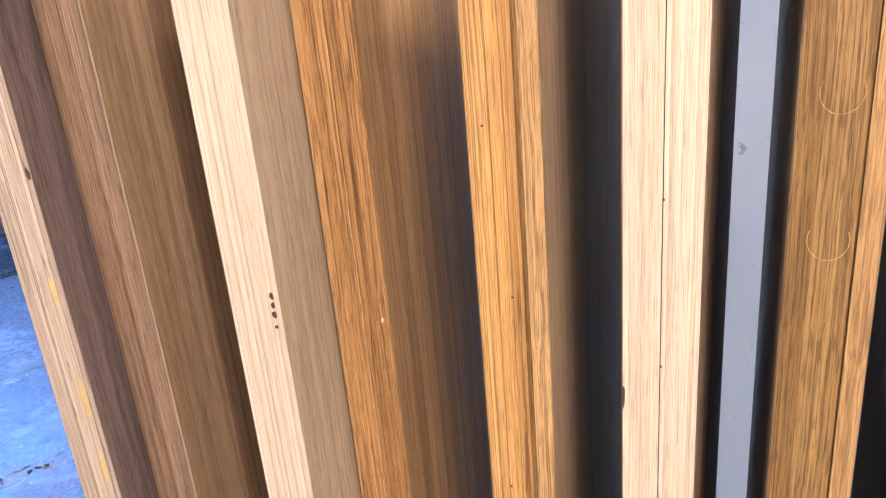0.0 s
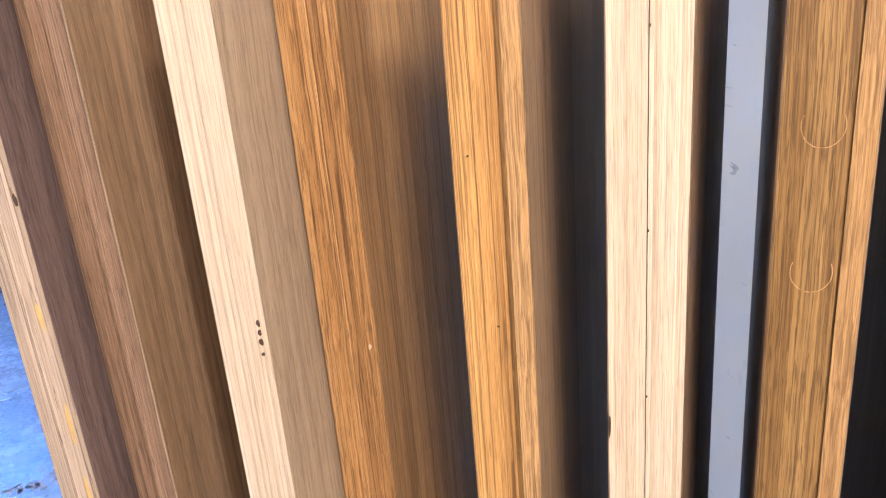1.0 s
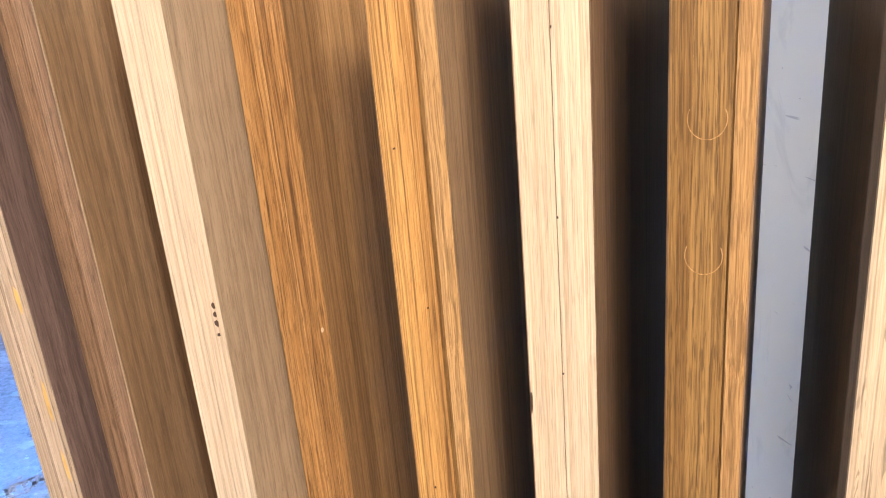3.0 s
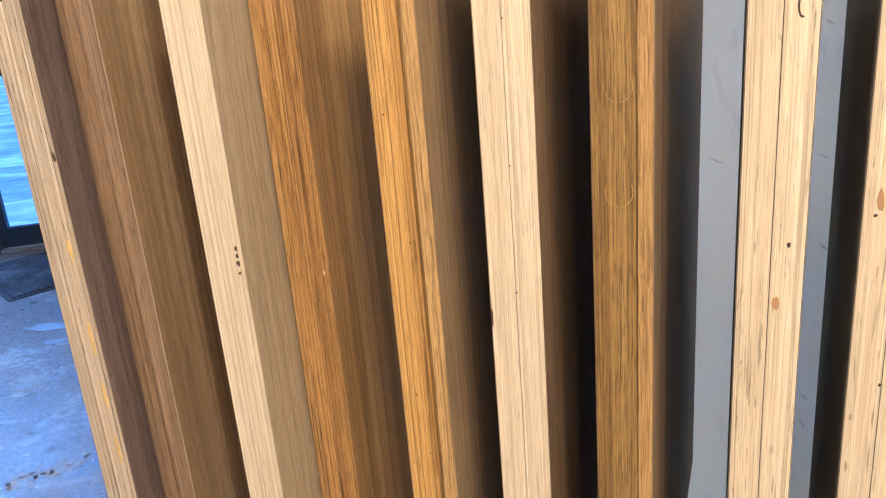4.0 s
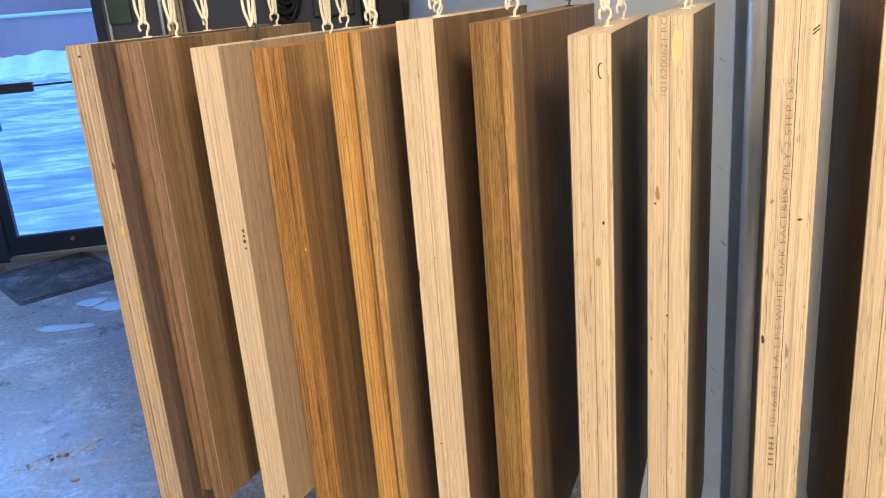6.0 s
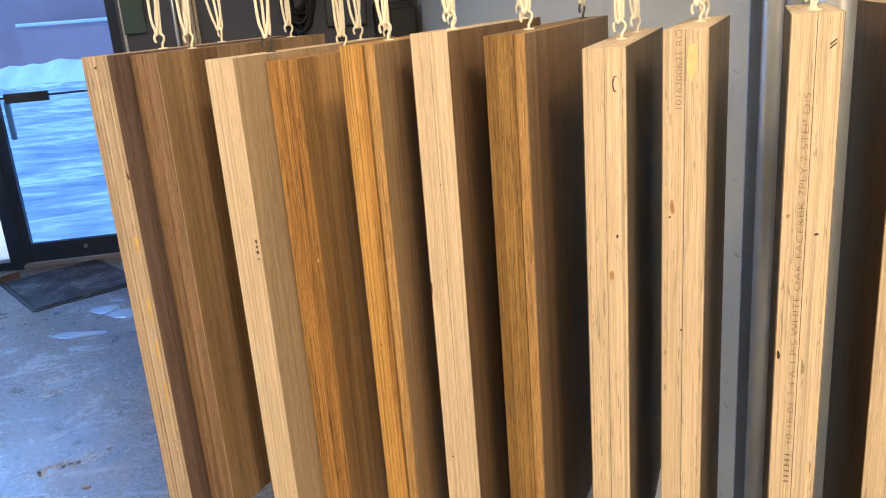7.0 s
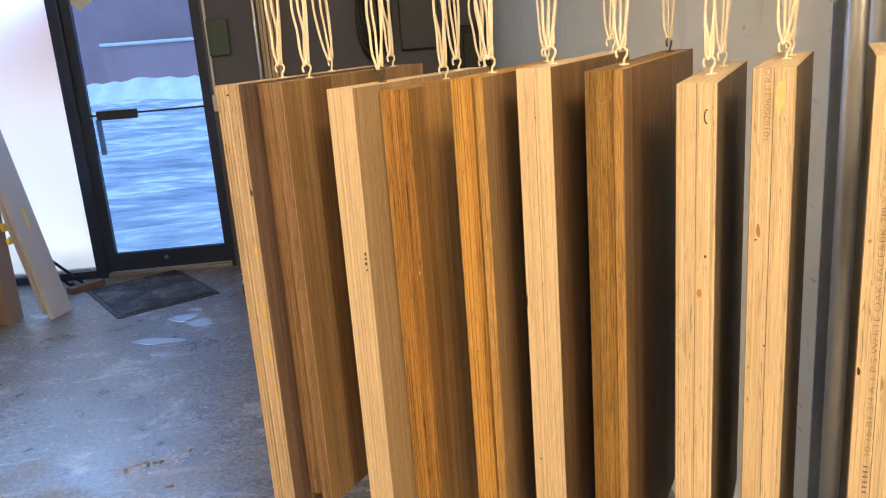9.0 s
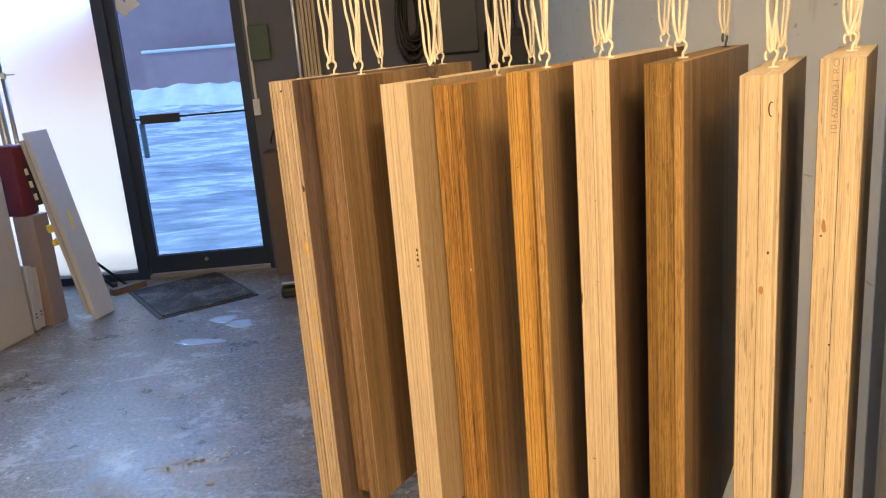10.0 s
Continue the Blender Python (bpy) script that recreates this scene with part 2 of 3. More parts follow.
# Red brick paled in its colour to carry the haze of the door glass.
HAZY_BRICK = plain("hazy_red_brick_far", (0.50, 0.31, 0.32), 0.85, 0, 1.5, 0.15)


def rope_material():
    m, nt, b = material("cream_braided_cord", 0.85)
    vec = coords(nt, (1, 1, 1))
    w = node(nt, "ShaderNodeTexWave", Scale=420.0, Distortion=2.0, Detail=1.0)
    w.bands_direction = "DIAGONAL"
    nt.links.new(vec, w.inputs["Vector"])
    nt.links.new(ramp(nt, w.outputs["Fac"], [(0.0, (0.68, 0.61, 0.50)), (1.0, (0.80, 0.74, 0.63))]), b.inputs["Base Color"])
    bumped(nt, b, w.outputs["Fac"], 0.25, 0.0006)
    return m


ROPE = rope_material()


def floor_material():
    m, nt, b = material("worn_concrete", 0.4)
    vec = coords(nt, (1, 1, 1), False)
    big = noise_tex(nt, vec, 1.3, 7, 0.68)
    mid = noise_tex(nt, vec, 7, 8, 0.7)
    fine = noise_tex(nt, vec, 55, 6, 0.75)
    salt = noise_tex(nt, vec, 2.4, 12, 0.82)
    col = ramp(nt, big, [(0.35, (0.072, 0.058, 0.05)), (0.5, (0.125, 0.108, 0.097)), (0.65, (0.195, 0.178, 0.168))])
    col = mixed(nt, 0.5, col, ramp(nt, mid, [(0.40, (0.05, 0.04, 0.034)), (0.60, (0.28, 0.262, 0.25))]))
    col = mixed(nt, 0.4, col, ramp(nt, fine, [(0.4, (0.045, 0.038, 0.035)), (0.6, (0.38, 0.37, 0.365))]))
    col = mixed(nt, ramp(nt, salt, [(0.54, (0, 0, 0)), (0.585, (0.5,) * 3)]), col, (0.46, 0.47, 0.50))
    smear = noise_tex(nt, coords(nt, (1.0, 2.6, 1.0), False), 3.1, 9, 0.78, 0.6)
    col = mixed(nt, ramp(nt, smear, [(0.57, (0, 0, 0)), (0.62, (0.45,) * 3)]), col, (0.44, 0.45, 0.48))
    speck = noise_tex(nt, vec, 34, 3, 0.6)
    col = mixed(nt, ramp(nt, speck, [(0.665, (0, 0, 0)), (0.69, (0.75,) * 3)]), col, (0.55, 0.55, 0.56))
    col = mixed(nt, ramp(nt, speck, [(0.31, (0.7,) * 3), (0.335, (0, 0, 0))]), col, (0.03, 0.027, 0.025))
    nt.links.new(col, b.inputs["Base Color"])
    nt.links.new(ramp(nt, mixed(nt, 0.5, big, mid), [(0.40, (0.26,) * 3), (0.60, (0.6,) * 3)]), b.inputs["Roughness"])
    bumped(nt, b, mixed(nt, 0.5, fine, mid), 0.5, 0.003)
    return m


CONCRETE = floor_material()


def mat_material():
    m, nt, b = material("ribbed_charcoal_mat", 0.9)
    vec = coords(nt, (1, 1, 1), False)
    n = noise_tex(nt, vec, 60, 6, 0.7)
    n2 = noise_tex(nt, vec, 5, 4, 0.6)
    w = node(nt, "ShaderNodeTexWave", Scale=26.0, Distortion=1.5, Detail=2.0)
    w.bands_direction = "DIAGONAL"
    nt.links.new(vec, w.inputs["Vector"])
    n = mixed(nt, 0.25, n, w.outputs["Fac"])
    nt.links.new(ramp(nt, mixed(nt, 0.5, n, n2), [(0.38, (0.012, 0.013, 0.015)), (0.52, (0.038, 0.04, 0.044)), (0.62, (0.20, 0.21, 0.23))]), b.inputs["Base Color"])
    bumped(nt, b, n, 0.8, 0.004)
    return m


MAT = mat_material()


def sheet_material():
    m, nt, b = material("scuffed_pale_wall_paint", 0.45)
    vec = coords(nt, (1, 1, 1), False)
    n = noise_tex(nt, vec, 2.2, 5, 0.6)
    vs = coords(nt, (2, 2, 0.8), False)
    scuff = noise_tex(nt, vs, 3.5, 6, 0.62, 1.2)
    col = ramp(nt, n, [(0.3, (0.82, 0.80, 0.69)), (0.7, (0.88, 0.86, 0.75))])
    col = mixed(nt, ramp(nt, scuff, [(0.58, (0, 0, 0)), (0.64, (0.12,) * 3), (0.72, (0.22,) * 3)]), col, (0.22, 0.22, 0.21))
    for k, turn in enumerate((18, -55, 40)):
        turned = nt.nodes.new("ShaderNodeMapping")
        turned.inputs["Rotation"].default_value = (radians(turn), 0, 0)
        turned.inputs["Location"].default_value = (1.7 * k, 0.9 * k, 2.3 * k)
        turned.inputs["Scale"].default_value = (1.0, 3.0 + 2.0 * k, 40.0 - 9.0 * k)
        nt.links.new(vec, turned.inputs["Vector"])
        stroke = noise_tex(nt, turned.outputs[0], 2.4, 2, 0.5, 0.4)
        col = mixed(nt, ramp(nt, stroke, [(0.74, (0, 0, 0)), (0.755, (0.35,) * 3), (0.79, (0.45,) * 3)]), col, (0.20, 0.20, 0.195))
    nt.links.new(col, b.inputs["Base Color"])
    bumped(nt, b, n, 0.1, 0.002)
    return m


SCUFFED = sheet_material()


def glass_material(name, colour, rough=0.0):
    m, nt, b = material(name, rough)
    b.inputs["Base Color"].default_value = (*colour, 1)
    b.inputs["Transmission Weight"].default_value = 1.0
    b.inputs["IOR"].default_value = 1.05
    return m


TINTED = glass_material("blue_tinted_glass", (0.25, 0.53, 1.0))
CLEAR = glass_material("frosted_glass", (0.86, 0.95, 1.0), 1.0)
WATER, _nt, _b = material("melt_water", 0.04)
_b.inputs["Base Color"].default_value = (0.34, 0.40, 0.46, 1)
_b.inputs["IOR"].default_value = 1.7


# ---- mesh helpers ----
def box(bm, x0, x1, y0, y1, z0, z1, bevel=0.0):
    v = bmesh.ops.create_cube(bm, size=1.0)["verts"]
    bmesh.ops.scale(bm, vec=(x1 - x0, y1 - y0, z1 - z0), verts=v)
    bmesh.ops.translate(bm, vec=((x0 + x1) / 2, (y0 + y1) / 2, (z0 + z1) / 2), verts=v)
    if bevel:
        edges = list({e for f in v for e in f.link_edges})
        bmesh.ops.bevel(bm, geom=edges, offset=bevel, segments=2, affect="EDGES", profile=0.6)
    return bm


def boxes(*dims, bevel=0.0):
    bm = bmesh.new()
    for d in dims:
        box(bm, *d, bevel=bevel)
    return bm


def tube(bm, points, radius, sides=8, closed=False):
    """A round bar along points."""
    pts = [Vector(p) for p in points]
    rings = []
    n = len(pts)
    for i, p in enumerate(pts):
        a = pts[(i - 1) % n] if (i or closed) else p
        c = pts[(i + 1) % n] if (i < n - 1 or closed) else p
        t = (c - a).normalized()
        side = t.orthogonal().normalized() if not rings else (prev - t * prev.dot(t)).normalized()
        prev = side
        up = t.cross(side)
        rings.append([bm.verts.new(p + radius * (math.cos(k * 2 * math.pi / sides) * side + math.sin(k * 2 * math.pi / sides) * up)) for k in range(sides)])
    for i in range(n if closed else n - 1):
        r0, r1 = rings[i], rings[(i + 1) % n]
        for k in range(sides):
            bm.faces.new((r0[k], r0[(k + 1) % sides], r1[(k + 1) % sides], r1[k]))
    if not closed:
        bm.faces.new(rings[0][::-1])
        bm.faces.new(rings[-1])
    return bm


def smooth_path(ctrl, steps=6):
    pts = [Vector(p) for p in ctrl]
    out = []
    for i in range(len(pts) - 1):
        p0, p1, p2, p3 = pts[max(i - 1, 0)], pts[i], pts[i + 1], pts[min(i + 2, len(pts) - 1)]
        for s in range(steps):
            t = s / steps
            out.append(0.5 * (2 * p1 + (p2 - p0) * t + (2 * p0 - 5 * p1 + 4 * p2 - p3) * t * t + (3 * p1 - p0 - 3 * p2 + p3) * t ** 3))
    return out + [pts[-1]]


def mesh_from(name, bm, mat, smooth=False):
    me = bpy.data.meshes.new(name)
    bmesh.ops.recalc_face_normals(bm, faces=bm.faces)
    bm.to_mesh(me)
    bm.free()
    me.materials.append(mat)
    if smooth:
        for p in me.polygons:
            p.use_smooth = True
    return me


def part(name, bm, mat, parent, label="", smooth=False):
    ob = new(name, mesh_from(name, bm, mat, smooth))
    ob.parent = parent
    if label:
        tagged(ob, label)
    return ob


def thing(name, m, label, category, group="", kind=""):
    ob = new(name)
    ob.empty_display_size = 0.05
    ob.matrix_world = m
    return tagged(ob, label, category, group, kind)


def solid(name, bm, mat, m, label, category, group="", kind="", smooth=False):
    ob = new(name, mesh_from(name, bm, mat, smooth))
    ob.matrix_world = m
    return tagged(ob, label, category, group, kind)


def setting(name, bm, mat, label="", m=None, category=""):
    return solid(name, bm, mat, m if m is not None else ROOM, label, category, "", "structure")


def blob(bm, rx, ry, h, n=18, seed=0, wobble=0.25):
    rnd = random.Random(seed)
    ph = [rnd.uniform(0, 6.28) for _ in range(4)]
    low, top = [], []
    for i in range(n):
        a = 2 * math.pi * i / n
        k = 1 + wobble * (0.5 * math.sin(2 * a + ph[0]) + 0.35 * math.sin(3 * a + ph[1]) + 0.25 * math.sin(5 * a + ph[2]))
        low.append(bm.verts.new((rx * k * math.cos(a), ry * k * math.sin(a), 0)))
        top.append(bm.verts.new((rx * k * 0.94 * math.cos(a), ry * k * 0.94 * math.sin(a), h)))
    bm.faces.new(top)
    bm.faces.new(low[::-1])
    for i in range(n):
        bm.faces.new((low[i], low[(i + 1) % n], top[(i + 1) % n], top[i]))
    return bm


# ---- the room ----
T = 0.15
setting("floor", boxes((U0 - T, U1 + T, V1 - T, 0.15, -0.12, 0.0)), CONCRETE, "worn grey concrete floor with salt stains", category="floor")
setting("ceiling", boxes((U0 - T, U1 + T, V1 - T, 0.15, HIGH, HIGH + 0.12)), CEIL, "plain white ceiling", category="ceiling")
# door wall with one opening for the glazed front
OP0, OP1, OPT = -1.62, 0.47, 2.25
setting("wall_north", boxes((OP1, U1 + T, 0.0, 0.15, 0.0, HIGH), (U0 - T, OP0, 0.0, 0.15, 0.0, HIGH), (OP0, OP1, 0.0, 0.15, OPT, HIGH)), WALL_SHADED, "grey wall beside the glass door, shaded in its colour", category="wall")
setting("wall_east", boxes((U1, U1 + T, V1 - T, 0.0, 0.0, HIGH)), SCUFFED, "pale scuffed painted wall behind the panels", category="wall")
setting("wall_west", boxes((U0 - T, U0, V1 - T, 0.0, 0.0, HIGH)), WALL_LIGHT, "pale grey painted wall", category="wall")
setting("wall_south", boxes((U0, U1, V1 - T, V1, 0.0, HIGH)), WALL_LIGHT, "pale grey painted wall", category="wall")

# ---- glazed front: sidelight and door ----
front = thing("window_1", ROOM, "tall frosted sidelight in a dark aluminium frame", "window", "", "structure")
part("mullion", boxes((-0.415, -0.345, 0.0, 0.12, 0.0, OPT), bevel=0.004), ALU_DARK, front)
part("frame_side", boxes((OP0, OP0 + 0.06, 0.02, 0.12, 0.0, OPT)), ALU_DARK, front)
part("frame_sill", boxes((OP0 + 0.06, -0.415, 0.02, 0.12, 0.0, 0.05)), ALU_DARK, front)
part("frame_head", boxes((OP0 + 0.06, -0.415, 0.02, 0.12, OPT - 0.06, OPT)), ALU_DARK, front)
g = part("pane", boxes((OP0 + 0.06, -0.415, 0.066, 0.072, 0.05, OPT - 0.06)), CLEAR, front, "frosty glass pane")
g.visible_shadow = False

door = thing("door_1", ROOM, "closed blue-tinted glass door with dark aluminium frame", "door", "", "structure")
part("stile", boxes((-0.340, -0.285, 0.03, 0.075, 0.03, OPT - 0.05), bevel=0.003), ALU_DARK, door)
part("stile", boxes((0.405, 0.440, 0.03, 0.075, 0.03, OPT - 0.05), bevel=0.003), ALU_DARK, door)
part("bottom_rail", boxes((-0.285, 0.405, 0.03, 0.075, 0.03, 0.145), bevel=0.003), ALU_DARK, door)
part("top_rail", boxes((-0.285, 0.405, 0.03, 0.075, OPT - 0.15, OPT - 0.05)), ALU_DARK, door)
g = part("pane", boxes((-0.285, 0.405, 0.05, 0.056, 0.145, OPT - 0.15)), TINTED, door, "blue-tinted glass pane")
g.visible_shadow = False
bar = part("push_bar", tube(bmesh.new(), [(-0.300, 0.012, 1.03), (0.42, 0.012, 1.035)], 0.006, 10), ALU_DARK, door, smooth=True)
part("push_plate", boxes((-0.235, 0.005, -0.012, 0.028, 1.0, 1.055), bevel=0.004), CHARCOAL, door, "dark grey push paddle")
part("pull_handle", boxes((-0.275, -0.245, 0.085, 0.11, 0.78, 1.0), bevel=0.004), PULL, door, "grey pull handle outside the glass")
bm = blob(bmesh.new(), 0.05, 0.075, 0.001, 11, 4, 0.9)
bmesh.ops.transform(bm, matrix=pose(-0.222, 0.049, 1.715, 90), verts=bm.verts)
part("torn_sticker", bm, SWITCH, door, "torn white sticker")
part("lock", tube(bmesh.new(), [(0.03, 0.028, 0.10), (0.03, 0.015, 0.10)], 0.012, 12), ALU_GREY, door)
setting("door_frame", boxes((0.440, OP1, 0.02, 0.12, 0.0, OPT), (-0.345, 0.44, 0.02, 0.12, OPT - 0.05, OPT)), ALU_DARK, "dark aluminium door frame", category="door frame")
setting("threshold", boxes((-0.345, 0.44, 0.0, 0.13, 0.0, 0.022), bevel=0.004), ALU_GREY, "grey metal threshold", category="threshold")

# ---- outside ----
def snow_ground():
    bm = bmesh.new()
    rows = []
    ys = [0.2 + 0.35 * i for i in range(70)] + [26 + 6 * i for i in range(10)] + [120, 400, 1500]
    xs = [-1500, -300, -80, -40] + [-24 + 0.6 * i for i in range(81)] + [40, 80, 300, 1500]
    for y in ys:
        row = []
        for x in xs:
            z = -0.06
            if abs(x) < 24 and y < 24:
                z += 0.16 * noise.noise(Vector((x * 0.35, y * 1.1, 0.3))) + 0.09 * noise.noise(Vector((x * 0.9, y * 2.4, 4.0)))
                z -= 0.05 * max(0, 1 - y / 1.5)
            row.append(bm.verts.new((x, y, z)))
        rows.append(row)
    for r0, r1 in zip(rows, rows[1:]):
        for i in range(len(xs) - 1):
            bm.faces.new((r0[i], r0[i + 1], r1[i + 1], r1[i]))
    return bm


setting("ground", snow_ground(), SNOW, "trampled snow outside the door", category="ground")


def snow_bank():
    bm = bmesh.new()
    rows = []
    for j in range(9):
        a = j / 8
        row = []
        for i in range(241):
            x = -24 + 0.2 * i
            h = 0.56 + 0.16 * noise.noise(Vector((x * 0.7, 0, 9))) + 0.10 * noise.noise(Vector((x * 2.3, 0, 2)))
            z = -0.15 + (h + 0.15) * math.sin(math.pi * a) ** 0.8 + 0.13 * noise.noise(Vector((x * 1.8, a * 5, 1))) + 0.08 * noise.noise(Vector((x * 4.5, a * 9, 3)))
            row.append(bm.verts.new((x, 21 + 3.0 * a, z)))
        rows.append(row)
    for r0, r1 in zip(rows, rows[1:]):
        for i in range(240):
            bm.faces.new((r0[i], r0[i + 1], r1[i + 1], r1[i]))
    return bm


solid("snow_bank", snow_bank(), FRESH, ROOM, "ploughed bank of white snow before a building", "snow bank", smooth=True)
house = thing("brick_building", ROOM, "far red brick building behind the snow", "building")
part("wall", boxes((-34, 12, 26, 34, -0.1, 7.5)), HAZY_BRICK, house)
part("low_wall", boxes((-7.6, 6, 24.4, 24.8, -0.1, 1.72)), HAZY_BRICK, house)
part("snow_cap", boxes((-7.65, 6, 24.35, 24.85, 1.72, 1.83), bevel=0.04), FRESH, house, "white snow cap")



# ---- hanging panels ----
def screw_hook(parent, x, y, z, mat, turn, label):
    """Open screw hook on a washer."""
    hook = new("screw_hook")
    hook.parent = parent
    hook.matrix_local = pose(x, y, z, 0, 0, turn) @ Matrix.Scale(0.85, 4)
    tagged(hook, label)
    bm = bmesh.new()
    tube(bm, smooth_path([(0, 0, -0.002), (0, 0, 0.006), (0.003, 0, 0.011), (0.0035, 0, 0.017), (-0.001, 0, 0.021), (-0.006, 0, 0.021), (-0.0095, 0, 0.017), (-0.0095, 0, 0.012), (-0.008, 0, 0.009)], 4), 0.0017, 8)
    part("wire", bm, mat, hook, smooth=True)
    part("washer", tube(bmesh.new(), [(0, 0, 0.0), (0, 0, 0.0016)], 0.0062, 14), mat, hook)
    return hook


def mark_on_edge(parent, name, mat, x, z, w, h, depth=0.0006):
    bm = blob(bmesh.new(), w / 2, h / 2, depth, 12, int(z * 997) + 3, 0.3)
    bmesh.ops.transform(bm, matrix=pose(x, 0.0002, TOPS[parent] - z, 90), verts=bm.verts)
    return part(name, bm, mat, parent)


def veneer(parent, x0, x1, deep, tall, mat, strips, seed):
    """A face of one sheet, or of upright strips of uneven width laid edge to edge."""
    if strips < 2:
        part("face_veneer", boxes((x0, x1, 0.0005, deep, 0.0, tall)), mat, parent)
        return
    rnd = random.Random(seed)
    widths = [rnd.uniform(0.55, 1.5) for _ in range(strips)]
    k = (deep - 0.0005) / sum(widths)
    at = 0.0005
    for w in widths:
        part("veneer_strip", boxes((x0, x1, at, at + w * k - 0.0002, 0.0, tall)), mat, parent)
        at += w * k


def panel(x, y, top, yaw, deep, tall, layers, face, label, hooks, strips=1, group="hanging sample panels"):
    """A panel of layers side by side, with a veneer on either face and two screw hooks in its top."""
    base = thing("sample_panel", pose(x, y, top - tall, 0, 0, yaw), label, "wood panel", group)
    veneer(base, 0.0, 0.0007, deep, tall, face, 1, 1)
    veneer(base, 0.0373, 0.038, deep, tall, face, strips, int(deep * 1000) + strips)
    span = sum(l[0] for l in layers)
    k = (0.038 - 0.0014) / span
    at = 0.0007
    rnd = random.Random(int((x + 5) * 1000))
    for w, recess, mat, *lift in layers:
        w *= k
        low = lift[0] if lift else rnd.uniform(0, 0.0004)
        part("ply", boxes((at, at + w, recess + rnd.uniform(0, 0.00025), deep - rnd.uniform(0, 0.001), low, tall - recess * 0.3)), mat, base)
        at += w
    for d, mat, turn in hooks:
        screw_hook(base, 0.019, d, tall, mat, turn, "cream coated screw hook" if mat is HOOK_WHITE else "grey steel screw hook")
    return base


def plywood(a=PLY, b=PLY_ALT):
    out = []
    for board in range(2):
        for i in range(7):
            out.append((2.6 if i not in (0, 6) else 1.9, 0.0, a if i % 2 else b))
        if not board:
            out.append((0.5, 0.0016, KNOT))
    return out


W, GR = HOOK_WHITE, HOOK_GREY
TALLS = dict(A=0.615, B=0.574, C=0.547, D=0.62, E=0.605, F=0.61, G=0.60, H=0.60, I=0.61, J=0.61, K=0.60)
BEVELS = dict(
    oak=[(6, 0.0, OAK_EDGE), (7, 0.0004, OAK_EDGE), (5, 0.0001, OAK_EDGE), (8, 0.0003, OAK_EDGE), (9, 0.0, OAK_EDGE)],
    grooved=[(8, 0.0, BROWN_EDGE, 0.012), (9, 0.0003, BROWN_EDGE, 0.012), (3, 0.0016, BROWN_EDGE, 0.017), (8, 0.0, BROWN_EDGE, 0.0), (9, 0.0002, BROWN_EDGE, 0.0), (0.9, -0.0003, TAN_FACE, 0.0)],
    honey=[(7, 0.0, HONEY_EDGE), (10, 0.0002, HONEY_EDGE), (8, 0.0, HONEY_EDGE), (3, 0.001, SMOKED_EDGE), (10, 0.0, STRIP_EDGE)],
    smoked=[(10, 0.0, SMOKED_EDGE), (17, 0.0003, SMOKED_EDGE), (1.2, 0.0012, SMOKED_EDGE), (9, 0.0, STRIP_EDGE)])

PANELS = [
    ("A", -0.650, 0.726, 1.328, -5.6, 0.34, plywood(PLY_TAN_DIM, PLY_TAN_DIM_ALT), WALNUT_FACE, "plywood panel with walnut-brown faces and glue-stained edge, hung on cords", [(0.107, W, 20), (0.217, W, -30)]),
    ("B", -0.604, 0.748, 1.326, -6.0, 0.34, BEVELS["grooved"], OAK_FACE, "brown oak panel with a grooved edge, hung on cords", [(0.08, W, 10), (0.284, W, 60)], 8),
    ("C", -0.496, 0.728, 1.317, -8.5, 0.33, plywood(PLY_CLEAN, PLY_CLEAN_ALT), TAN_FACE, "plywood panel with tan oak faces and knotted edge, on cords", [(0.086, GR, 15), (0.274, W, 40)], 4),
    ("D", -0.449, 0.769, 1.310, -1.5, 0.33, BEVELS["oak"], GOLD_FACE, "brown oak panel with a striped edge, hung on cords", [(0.152, W, 20), (0.29, W, -20)], 5),
    ("E", -0.339, 0.720, 1.322, -3.0, 0.34, BEVELS["honey"], OAK_FACE, "honey oak panel with dark-lined edge, hung on cords", [(0.074, W, 15), (0.27, W, 50)], 6),
    ("F", -0.265, 0.718, 1.329, -4.4, 0.31, plywood(PLY_CLEAN, PLY_CLEAN_ALT), DARK_FACE, "pale plywood panel with dark oak faces, hung on cords", [(0.06, W, 0), (0.298, W, 30)]),
    ("G", -0.193, 0.712, 1.323, -3.5, 0.40, BEVELS["smoked"], DARK_FACE, "smoked oak panel with a grooved edge, hung on cords", [(0.084, W, 10), (0.335, GR, 70)], 5),
    ("H", -0.106, 0.712, 1.307, -2.1, 0.32, plywood(), GREY_FACE, "pale plywood panel with dark grey faces and patched edge, on cords", [(0.11, W, 20), (0.23, W, 40)]),
    ("I", -0.039, 0.717, 1.318, -4.5, 0.25, plywood(), GREY_FACE, "pale plywood panel with a stamped number on its edge", [(0.12, W, 20), (0.18, W, 50)]),
    ("J", 0.058, 0.690, 1.325, -3.0, 0.24, plywood(), GREY_FACE, "pale plywood panel with stamped lettering on its edge, hung on cords", [(0.05, W, 20), (0.10, W, 50)]),
    ("K", 0.140, 0.720, 1.325, 0.0, 0.22, plywood(), DARK_FACE, "pale plywood panel with dark brown faces, hung on cords", [(0.05, W, 20), (0.15, W, 50)]),
]
made = {}
RAIL = 1.66


